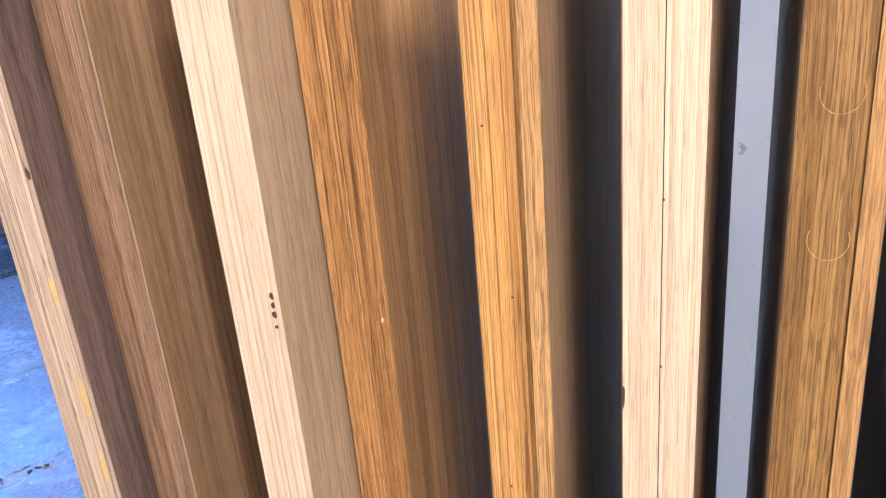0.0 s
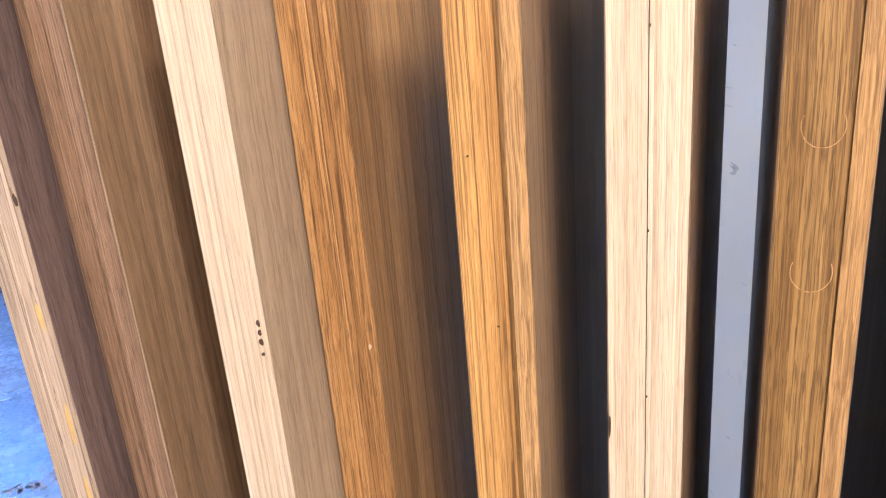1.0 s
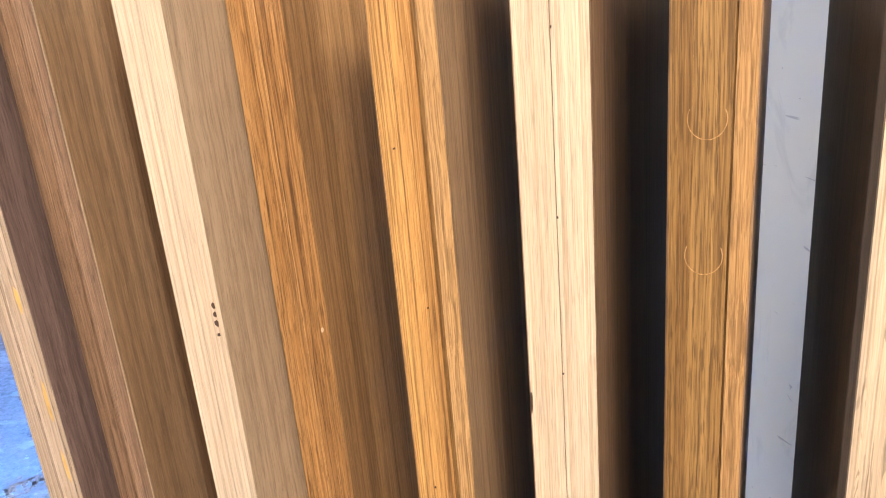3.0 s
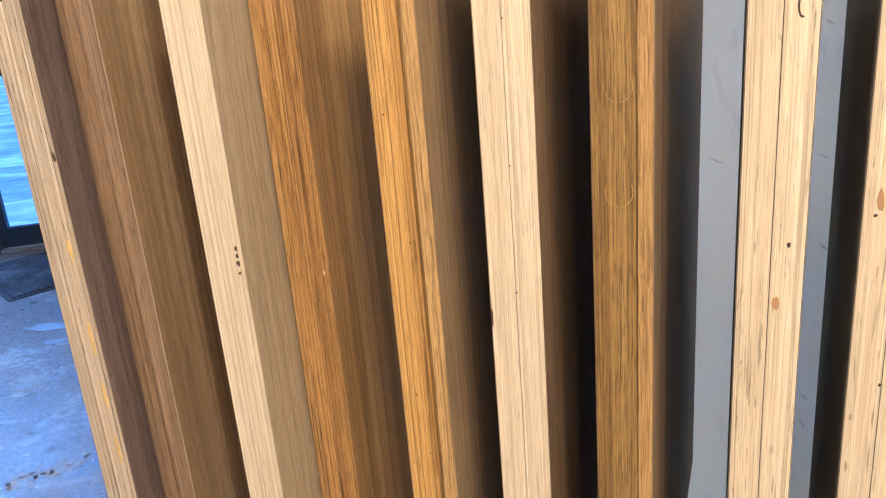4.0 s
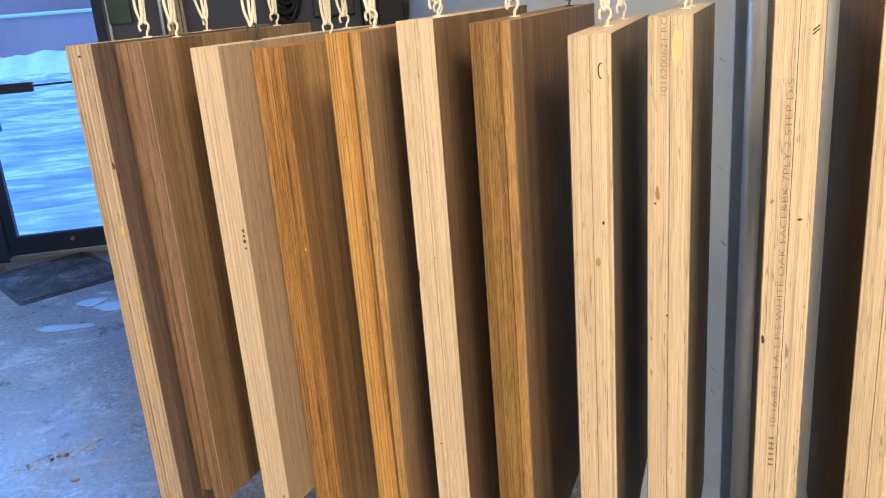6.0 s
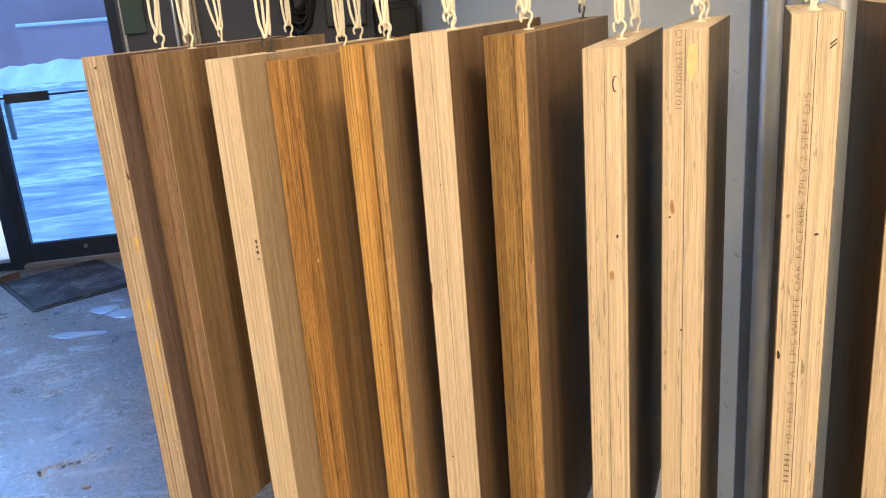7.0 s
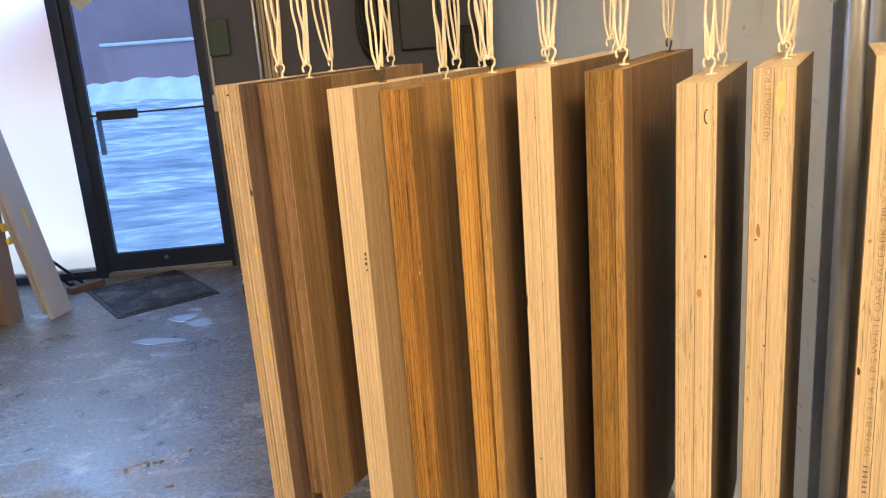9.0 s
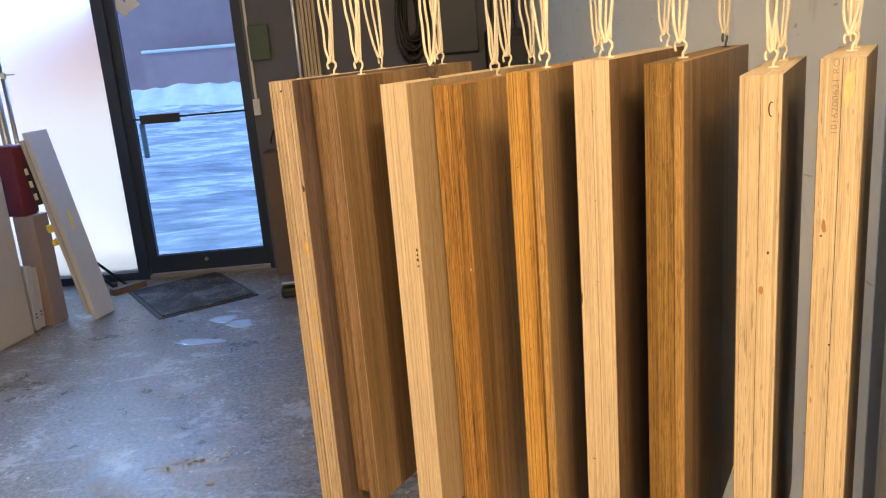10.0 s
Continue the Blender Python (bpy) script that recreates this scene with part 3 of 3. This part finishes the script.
def cord(x, y, z, seed):
    """Two loops of thin cord from a hook up to the rail above, slack and partly crossed."""
    rnd = random.Random(seed)
    bm = bmesh.new()
    h = RAIL - z
    turn = rnd.uniform(-0.5, 0.5)
    for s in range(2):
        sp = rnd.uniform(0.0028, 0.005) if s else rnd.uniform(0.005, 0.0095)
        lean = rnd.uniform(-0.007, 0.007)
        cross = rnd.choice((1, 1, -1))
        ctrl = []
        for side in (1, -1):
            leg = [(side * 0.0022, 0.0, 0.004), (side * sp * 0.62, 0.001 * side, 0.017), (side * sp * 0.9 + lean * 0.3, 0.002 * s, 0.042), (side * sp + lean * 0.7, 0.003 * side, 0.08),
                   (side * sp * 0.5 * cross + lean, 0.002, 0.15), (lean - side * 0.002 * cross, 0.0, h)]
            ctrl = leg[::-1] + [(0.0, 0.0012 * (s * 2 - 1), -0.0016)] if side > 0 else ctrl + leg
        pts = [Vector((cx * math.cos(turn) - cy * math.sin(turn) + 0.0012 * (2 * s - 1), cx * math.sin(turn) + cy * math.cos(turn) + 0.0015 * (2 * s - 1), cz)) for cx, cy, cz in ctrl]
        tube(bm, smooth_path(pts, 5), 0.0017, 7)
    return solid("cord_loop", bm, ROPE, Matrix.Translation((x, y, z)), "doubled cream cord looped through a screw hook", "cord", "cords that hold the panels", smooth=True)


hook_places = []
for key, x, y, top, yaw, deep, layers, face, label, hooks, *strips in PANELS:
    ob = panel(x, y, top, yaw, deep, TALLS[key], layers, face, label, hooks, *strips)
    made[key] = ob
    for d, mat, turn in hooks:
        p = pose(x, y, top, 0, 0, yaw) @ Vector((0.019, d, 0.0))
        q = p + pose(0, 0, 0, 0, 0, turn + yaw).to_3x3() @ Vector((-0.0026, 0, 0.0155))
        hook_places.append(q)
        cord(q.x, q.y, q.z + 0.002, len(hook_places))

# rail overhead that carries the cords
rail = thing("hanging_rail", pose(0, 0, 0), "steel hanging rails above the panels", "rail")
for q0, q1 in (((-0.78, 0.83, RAIL), (0.34, 0.76, RAIL)), ((-0.78, 1.0, RAIL), (0.34, 0.95, RAIL))):
    part("bar", tube(bmesh.new(), [q0, q1], 0.012, 12), STEEL, rail, smooth=True)
for px, py in ((-0.74, 0.83), (0.30, 0.763), (-0.74, 1.0), (0.30, 0.952)):
    part("hanger", tube(bmesh.new(), [(px, py, RAIL), (px, py, HIGH)], 0.005, 8), STEEL, rail)

# marks on the edges
A, C, D, F, G, H, I, J = (made[k] for k in "ACDFGHIJ")
TOPS = {made[k]: TALLS[k] for k in made}
mark_on_edge(A, "knot", KNOT, 0.0355, 0.132, 0.003, 0.008)
mark_on_edge(A, "knot", KNOT, 0.019, 0.012, 0.003, 0.003)
for z, w, h in ((0.21, 0.004, 0.022), (0.29, 0.0045, 0.03), (0.345, 0.004, 0.026), (0.40, 0.004, 0.03)):
    mark_on_edge(A, "glue_stain", GLUE, 0.029, z, w, h, 0.0004)
for z, h in ((0.194, 0.004), (0.200, 0.0035), (0.206, 0.005), (0.214, 0.002)):
    mark_on_edge(C, "knot", KNOT, 0.0325, z, 0.0028, h)
mark_on_edge(C, "knot", KNOT, 0.030, 0.53, 0.002, 0.003)
mark_on_edge(D, "chip", PLY, 0.033, 0.222, 0.002, 0.004)
mark_on_edge(F, "knot", KNOT, 0.009, 0.443, 0.0025, 0.0012)
mark_on_edge(F, "knot", KNOT, 0.001, 0.25, 0.0015, 0.012)
pts = [(0.0285 + 0.0022 * math.cos(a), 0.0002, TOPS[H] - 0.031 + 0.0065 * math.sin(a)) for a in (math.pi * (0.35 + 1.25 * i / 14) for i in range(15))]
part("knot", tube(bmesh.new(), pts, 0.0006, 5), KNOT, H, "dark curved knot line")
mark_on_edge(H, "plug", PLUG, 0.023, 0.206, 0.004, 0.010)
mark_on_edge(H, "knot", KNOT, 0.0285, 0.168, 0.0025, 0.003)
mark_on_edge(I, "plug", PLUG, 0.009, 0.153, 0.004, 0.012)
mark_on_edge(I, "knot", KNOT, 0.007, 0.162, 0.002, 0.002)
mark_on_edge(I, "knot", KNOT, 0.018, 0.27, 0.002, 0.002)
mark_on_edge(I, "resin_stain", RESIN, 0.0245, 0.026, 0.008, 0.034, 0.0003)
mark_on_edge(J, "knot", KNOT, 0.003, 0.285, 0.003, 0.008)
mark_on_edge(J, "knot", KNOT, 0.027, 0.175, 0.004, 0.002)
for dz in (0.0, 0.0028):
    part("knot", tube(bmesh.new(), [(0.0285, 0.0002, TOPS[J] - 0.024 - dz), (0.0330, 0.0002, TOPS[J] - 0.020 - dz)], 0.0006, 5), KNOT, J, "short dark slanting knot line")
mark_on_edge(J, "plug", PLUG, 0.005, 0.16, 0.003, 0.004)


for z in (0.022, 0.087, 0.152):
    pts = [(0.017 + 0.0085 * math.cos(a), 0.0002, TOPS[G] - z + 0.0095 * math.sin(a)) for a in (math.pi * (0.85 + 1.3 * i / 20) for i in range(21))]
    part("ring_mark", tube(bmesh.new(), pts, 0.00022, 5), STRIP_EDGE, G, "faint pressed ring")
for z in (0.10, 0.19, 0.31, 0.36):
    mark_on_edge(made["E"], "pinhole", KNOT, 0.013 + 0.006 * math.sin(40 * z), z, 0.0012, 0.0012)
for z in (0.05, 0.142, 0.23):
    mark_on_edge(F, "pinhole", KNOT, 0.0195, z, 0.0008, 0.0016)


def stamp(parent, text, x, z, size, run):
    """Stamped lettering that runs up the front edge."""
    cu = bpy.data.curves.new("stamp", "FONT")
    cu.body, cu.size, cu.extrude, cu.offset = text, size, 0.00005, -0.00016
    tmp = bpy.data.objects.new("stamp_text", cu)
    scene.collection.objects.link(tmp)
    me = bpy.data.meshes.new_from_object(tmp.evaluated_get(bpy.context.evaluated_depsgraph_get()))
    bpy.data.objects.remove(tmp)
    k = run / max(v.co.x for v in me.vertices)
    me.transform(Matrix(((0, -1, 0, x), (0, 0, -1, -0.0003), (k, 0, 0, TOPS[parent] - z), (0, 0, 0, 1))))
    me.materials.clear()
    me.materials.append(INK)
    ob = new("stamp", me)
    ob.parent = parent
    return tagged(ob, "black stamped lettering")


stamp(I, "1016200621 RO", 0.0165, 0.068, 0.0075, 0.068)
stamp(J, "10-16-B1 3/4 A-1 P/S WHITE OAK FACE&BK 7PLY 2-STEP D/S", 0.0172, 0.372, 0.0072, 0.312)
for k in range(6):
    part("stamp_bar", boxes((0.0122, 0.0165, -0.0003, 0.0, TOPS[J] - 0.410 + 0.0055 * k, TOPS[J] - 0.4085 + 0.0055 * k)), INK, J, "illegible stamped sign")

# ---- along the pale wall ----
def channel(u, v0, v1, z1, mat, lean=0.0):
    base = thing("metal_channel", ROOM @ pose(u, 0, 0, 0, lean, 0), "tall galvanised metal channel standing against the wall", "metal channel", "metal channels by the wall")
    w = v1 - v0
    part("web", boxes((-0.004, 0.0, v0, v1, 0.0, z1), bevel=0.001), mat, base)
    part("flange", boxes((-0.045, -0.004, v0, v0 + 0.003, 0.0, z1)), mat, base)
    part("flange", boxes((-0.045, -0.004, v1 - 0.003, v1, 0.0, z1)), mat, base)
    part("lip", boxes((-0.045, -0.042, v0 + 0.003, v0 + 0.003 + w * 0.25, 0.0, z1)), mat, base)
    return base


for u, v in ((2.215, -3.87), (2.215, -4.17)):
    channel(u, v - 0.055, v, 2.35, STEEL)
for u, v, r in ((2.165, -3.955, 0.02), (2.17, -4.0, 0.016), (2.15, -4.115, 0.026), (2.15, -4.25, 0.022)):
    post = thing("steel_tube", ROOM, "tall bright steel tube standing against the wall", "steel tube", "steel tubes by the wall")
    part("tube", tube(bmesh.new(), [(u, v, 0.0), (u, v, 2.4)], r, 24), CHROME, post, smooth=True)
    part("cap", tube(bmesh.new(), [(u, v, 2.4), (u, v, 2.41)], r + 0.002, 24), BLACK, post)
for v, z in ((-3.95, 1.37),):
    tag = thing("price_tag", ROOM, "small red and white tag on a metal channel", "tag")
    part("paper", boxes((2.118, 2.122, v - 0.012, v, z, z + 0.04)), SWITCH, tag)
    part("red_band", boxes((2.1155, 2.118, v - 0.012, v, z + 0.022, z + 0.04)), RED, tag)

# ---- beside the door ----
pipe = thing("conduit_pipe", ROOM, "thin steel conduit pipe on the grey wall", "pipe")
part("tube", tube(bmesh.new(), [(0.79, -0.03, 0.0), (0.79, -0.03, HIGH)], 0.011, 14), STEEL, pipe, smooth=True)
for k in range(5):
    solid("timber_batten", boxes((0.815 + 0.022 * k, 0.833 + 0.022 * k, -0.055 - 0.008 * (k % 2), -0.002, 0.0, 2.3 - 0.03 * k), bevel=0.002), STRIP_PALE, ROOM, "pale timber batten standing against the grey wall", "batten", "timber battens by the wall")
solid("notice_box", boxes((0.50, 0.625, -0.035, 0.0, 1.33, 1.54), bevel=0.006), GREEN, ROOM, "pale green cover box on the grey wall", "wall box")
sw = thing("light_switch", ROOM, "ivory switch box at the end of a surface conduit", "switch")
part("plate", boxes((0.475, 0.515, -0.03, 0.0, 1.0, 1.10), bevel=0.004), SWITCH, sw)
part("rocker", boxes((0.487, 0.503, -0.036, -0.03, 1.03, 1.07), bevel=0.002), SWITCH, sw)
part("surface_conduit", boxes((0.488, 0.502, -0.014, 0.0, 1.10, HIGH)), SWITCH, sw)
solid("cardboard_box", boxes((0.52, 0.80, -0.20, -0.002, 0.0, 0.78), bevel=0.004), DARK_CARD, ROOM, "tall dark brown cardboard box against the grey wall", "box")

mat_c = Vector((-3.46, 3.41, 0))
mat_ang = math.degrees(math.atan2(3.455 - 2.976, -3.007 + 3.292))
dm = thing("door_mat", Matrix.Translation(mat_c) @ pose(0, 0, 0, 0, 0, mat_ang), "charcoal ribbed rubber door mat dusted with snow", "door mat")
part("rubber_border", boxes((-0.29, 0.29, -0.36, 0.36, 0.0, 0.006), bevel=0.003), BLACK, dm)
part("carpet", boxes((-0.265, 0.265, -0.335, 0.335, 0.006, 0.012), bevel=0.003), MAT, dm)

for k, (x, y, rx, ry, a) in enumerate(((-2.787, 3.034, 0.075, 0.06, 30), (-2.933, 3.073, 0.085, 0.05, 20), (-2.82, 2.76, 0.12, 0.045, 20), (-2.692, 2.621, 0.042, 0.028, 20), (-2.485, 2.289, 0.06, 0.036, 60), (-2.477, 2.199, 0.032, 0.018, 30), (-2.95, 3.2, 0.04, 0.02, 10))):
    solid("puddle", blob(bmesh.new(), rx, ry, 0.0015, 20, k + 5, 0.35), WATER, pose(x, y, 0.0005, 0, 0, a), "small puddle of melt water on concrete", "puddle", "puddles near the mat")

bm = bmesh.new()
rnd = random.Random(21)
for k in range(70):
    d = rnd.gauss(0, 0.075)
    one = blob(bmesh.new(), rnd.uniform(0.004, 0.016), rnd.uniform(0.003, 0.009), 0.0007, 9, 100 + k, 0.7)
    bmesh.ops.transform(one, matrix=pose(d, rnd.gauss(0, 0.022), 0.0003, 0, 0, rnd.uniform(0, 180)), verts=one.verts)
    base = [bm.verts.new(v.co) for v in one.verts]
    for f in one.faces:
        bm.faces.new([base[v.index] for v in f.verts])
    one.free()
solid("salt_crust", bm, SALT, pose(-1.99, 1.80, 0, 0, 0, 48), "dried white road salt on the concrete", "salt", kind="stuff")

# ---- by the window: leaning board, cartons, pipes ----
def axes(origin, x, z):
    x, z = Vector(x).normalized(), Vector(z).normalized()
    y = z.cross(x).normalized()
    z = x.cross(y)
    m = Matrix((x, y, z)).transposed().to_4x4()
    m.translation = origin
    return m


LEAN = axes((-3.656, 2.883, 0.0), (-0.18, 0.98, 0.0), (-0.204, -0.133, 1.06))
lean = thing("leaning_board", LEAN, "white primed board leaning by the window", "board")
part("slab", boxes((0.0, 0.155, 0.0, 0.03, 0.012, 1.085), bevel=0.003), SHADED_WHITE_BOARD, lean)
# The board's own edge in shadow, added as a separate darker strip.
part("rail", boxes((-0.012, 0.02, 0.031, 0.052, 0.05, 1.05), bevel=0.003), CARD_PALE, lean, "shadowed edge of the board as a dull grey strip")
part("sticker", boxes((0.075, 0.090, -0.0015, 0.0, 0.52, 0.63)), YELLOW, lean, "yellow sticker")
level = thing("spirit_level", LEAN, "black and white spirit level leaning beside the board", "level")
part("beam", boxes((-0.022, 0.008, 0.054, 0.085, 0.70, 0.93), bevel=0.003), BLACK, level)
for z in (0.73, 0.80, 0.87):
    part("vial", boxes((-0.025, -0.022, 0.06, 0.08, z, z + 0.035)), SWITCH, level, "pale vial")
clamp = thing("bar_clamp", LEAN, "yellow bar clamp hanging behind the board", "clamp")
part("bar", boxes((-0.005, 0.01, 0.054, 0.059, 0.40, 0.66)), STEEL, clamp)
part("jaw", boxes((-0.03, 0.02, 0.06, 0.08, 0.54, 0.585), bevel=0.008), YELLOW, clamp, "yellow jaw")
part("jaw", boxes((-0.03, 0.02, 0.06, 0.08, 0.465, 0.50), bevel=0.008), YELLOW, clamp, "yellow jaw")
for x, y, z, rad in ((-4.04, 2.915, 1.62, 0.012), (-4.09, 2.89, 1.75, 0.022)):
    pole = thing("steel_pole", pose(x, y, 0, 0, -1.0, 0), "grey steel pole standing behind the board", "pole", "poles behind the board")
    part("tube", tube(bmesh.new(), [(0, 0, 0.0), (0, 0, z)], rad, 12), ALU_GREY, pole, smooth=True)
    part("collar", tube(bmesh.new(), [(0, 0, 1.345), (0, 0, 1.375)], rad + 0.006, 12), STEEL, pole)
    part("clip", boxes((-0.004, 0.004, 0.0, 0.075, 1.36, 1.368), bevel=0.002), STEEL, pole)
BOX = axes((-3.85, 2.63, 0.0), (0.22, -0.98, 0.0), (0, 0, 1))
carton = thing("carton", BOX, "tall pale carton standing on the concrete", "box")
part("body", boxes((0.0, 0.55, -0.36, 0.0, 0.0, 0.90), bevel=0.012), CARD_PALE, carton)
part("flap", boxes((0.01, 0.54, -0.35, -0.01, 0.902, 0.908)), CARD_PALE, carton)
for k, (x, y, h) in enumerate(((-0.05, -0.02, 0.36), (-0.10, -0.03, 0.34))):
    plank = thing("white_plank", BOX @ pose(x, y, 0, 0, -4, 0), "short white plank with dark slots standing by the carton", "plank", "short white planks")
    part("board", boxes((-0.02, 0.02, -0.12, 0.0, 0.003, h), bevel=0.003), SHADED_WHITE_BOARD, plank)
    for z in (0.07, 0.09):
        part("slot", boxes((-0.006, 0.006, 0.0, 0.001, z, z + 0.008)), BLACK, plank)
crate = solid("brown_carton", boxes((-0.25, -0.135, -0.11, 0.02, 0.0, 0.62), bevel=0.005), CARD, BOX, "narrow brown carton behind the planks", "box")
bag = boxes((-0.245, -0.13, -0.15, -0.02, 0.62, 1.0), bevel=0.012)
for v in bag.verts:
    v.co += 0.012 * Vector((noise.noise(v.co * 9), noise.noise(v.co * 9 + Vector((5, 0, 0))), 0))
solid("red_bag", bag, RED, BOX, "dark red fabric bag on the brown carton", "bag", smooth=True)
solid("wood_block", boxes((-0.11, 0.11, -0.03, 0.03, 0.0, 0.04), bevel=0.004), DARK_CARD, Matrix.Translation((-3.94, 3.38, 0)) @ pose(0, 0, 0, 0, 0, 75), "dark wooden block on the floor by the mat", "wood block")
stand = thing("folding_stand", pose(0, 0, 0), "thin black folding stand by the window", "stand")
for a, b2 in (((-4.02, 3.05, 0.42), (-3.98, 3.42, 0.012)), ((-4.05, 3.02, 0.42), (-4.10, 3.40, 0.012))):
    leg = part("leg", tube(bmesh.new(), [a, b2], 0.009, 8), BLACK, stand, smooth=True)
    part("foot", tube(bmesh.new(), [b2, (b2[0] + 0.004, b2[1] + 0.03, 0.012)], 0.012, 8), BLACK, leg)

# ---- on the grey wall ----
coil = thing("cable_coil", ROOM, "black cable coil hanging on the grey wall", "cable")
part("peg", boxes((1.49, 1.51, -0.14, 0.0, 1.80, 1.82)), STEEL, coil)
rnd = random.Random(7)
for k in range(15):
    w, h, o = rnd.uniform(0.07, 0.12), rnd.uniform(0.42, 0.62), rnd.uniform(-0.02, 0.03)
    y = -0.015 - 0.008 * k
    pts = [(1.50 + o + w * math.sin(a) * (0.45 + 0.55 * (1 - math.cos(a)) / 2), y + 0.01 * math.sin(3 * a), 1.825 - h * (1 - math.cos(a)) / 2) for a in (2 * math.pi * i / 24 for i in range(24))]
    part("loop", tube(bmesh.new(), pts, 0.011, 6, True), BLACK, coil, smooth=True)
pack = thing("tool_bag", ROOM, "black tool bag hung on the grey wall", "bag")
part("pouch", boxes((1.94, 2.17, -0.12, 0.0, 1.05, 1.40), bevel=0.025), BLACK, pack)
part("pocket", boxes((2.03, 2.19, -0.16, -0.12, 1.05, 1.36), bevel=0.012), BLACK, pack)
part("strap", tube(bmesh.new(), smooth_path([(1.97, -0.04, 1.39), (2.0, -0.05, 1.6), (2.05, -0.03, 1.72), (2.11, -0.05, 1.6), (2.14, -0.04, 1.39)]), 0.009, 6), BLACK, pack, smooth=True)
solid("breaker_box", boxes((1.66, 1.90, -0.06, 0.0, 1.28, 2.0), bevel=0.006), CHARCOAL, ROOM, "dark grey metal breaker box on the wall", "breaker box")
solid("corner_pipe", tube(bmesh.new(), [(2.16, -0.05, 0.0), (2.16, -0.05, HIGH)], 0.03, 14), WALL_SHADED, ROOM, "grey pipe in the corner in the wall's shaded colour", "pipe", smooth=True)
solid("wall_hook", tube(bmesh.new(), smooth_path([(0.575, 0.0, 0.90), (0.575, -0.03, 0.89), (0.56, -0.035, 0.85), (0.555, -0.02, 0.82)]), 0.005, 8), BLACK, ROOM, "small black hook on the grey wall", "hook", smooth=True)
case = thing("tool_case", pose(-2.72, 3.60, 0, 0, 0, 30), "low black tool case on the concrete", "tool case")
part("tray", boxes((-0.16, 0.16, -0.09, 0.09, 0.0, 0.06), bevel=0.015), BLACK, case)
part("lid", boxes((-0.155, 0.155, -0.085, 0.085, 0.075, 0.095), bevel=0.006), ALU_GREY, case, "grey lid")
part("hinge", boxes((-0.12, 0.12, 0.06, 0.08, 0.055, 0.08)), BLACK, case)
solid("wood_chip", boxes((-0.012, 0.012, -0.005, 0.005, 0.0, 0.005), bevel=0.0015), PLY_TAN_DIM, pose(-1.829, 1.69, 0, 0, 0, 20), "small pale wood chip on the concrete", "wood chip")
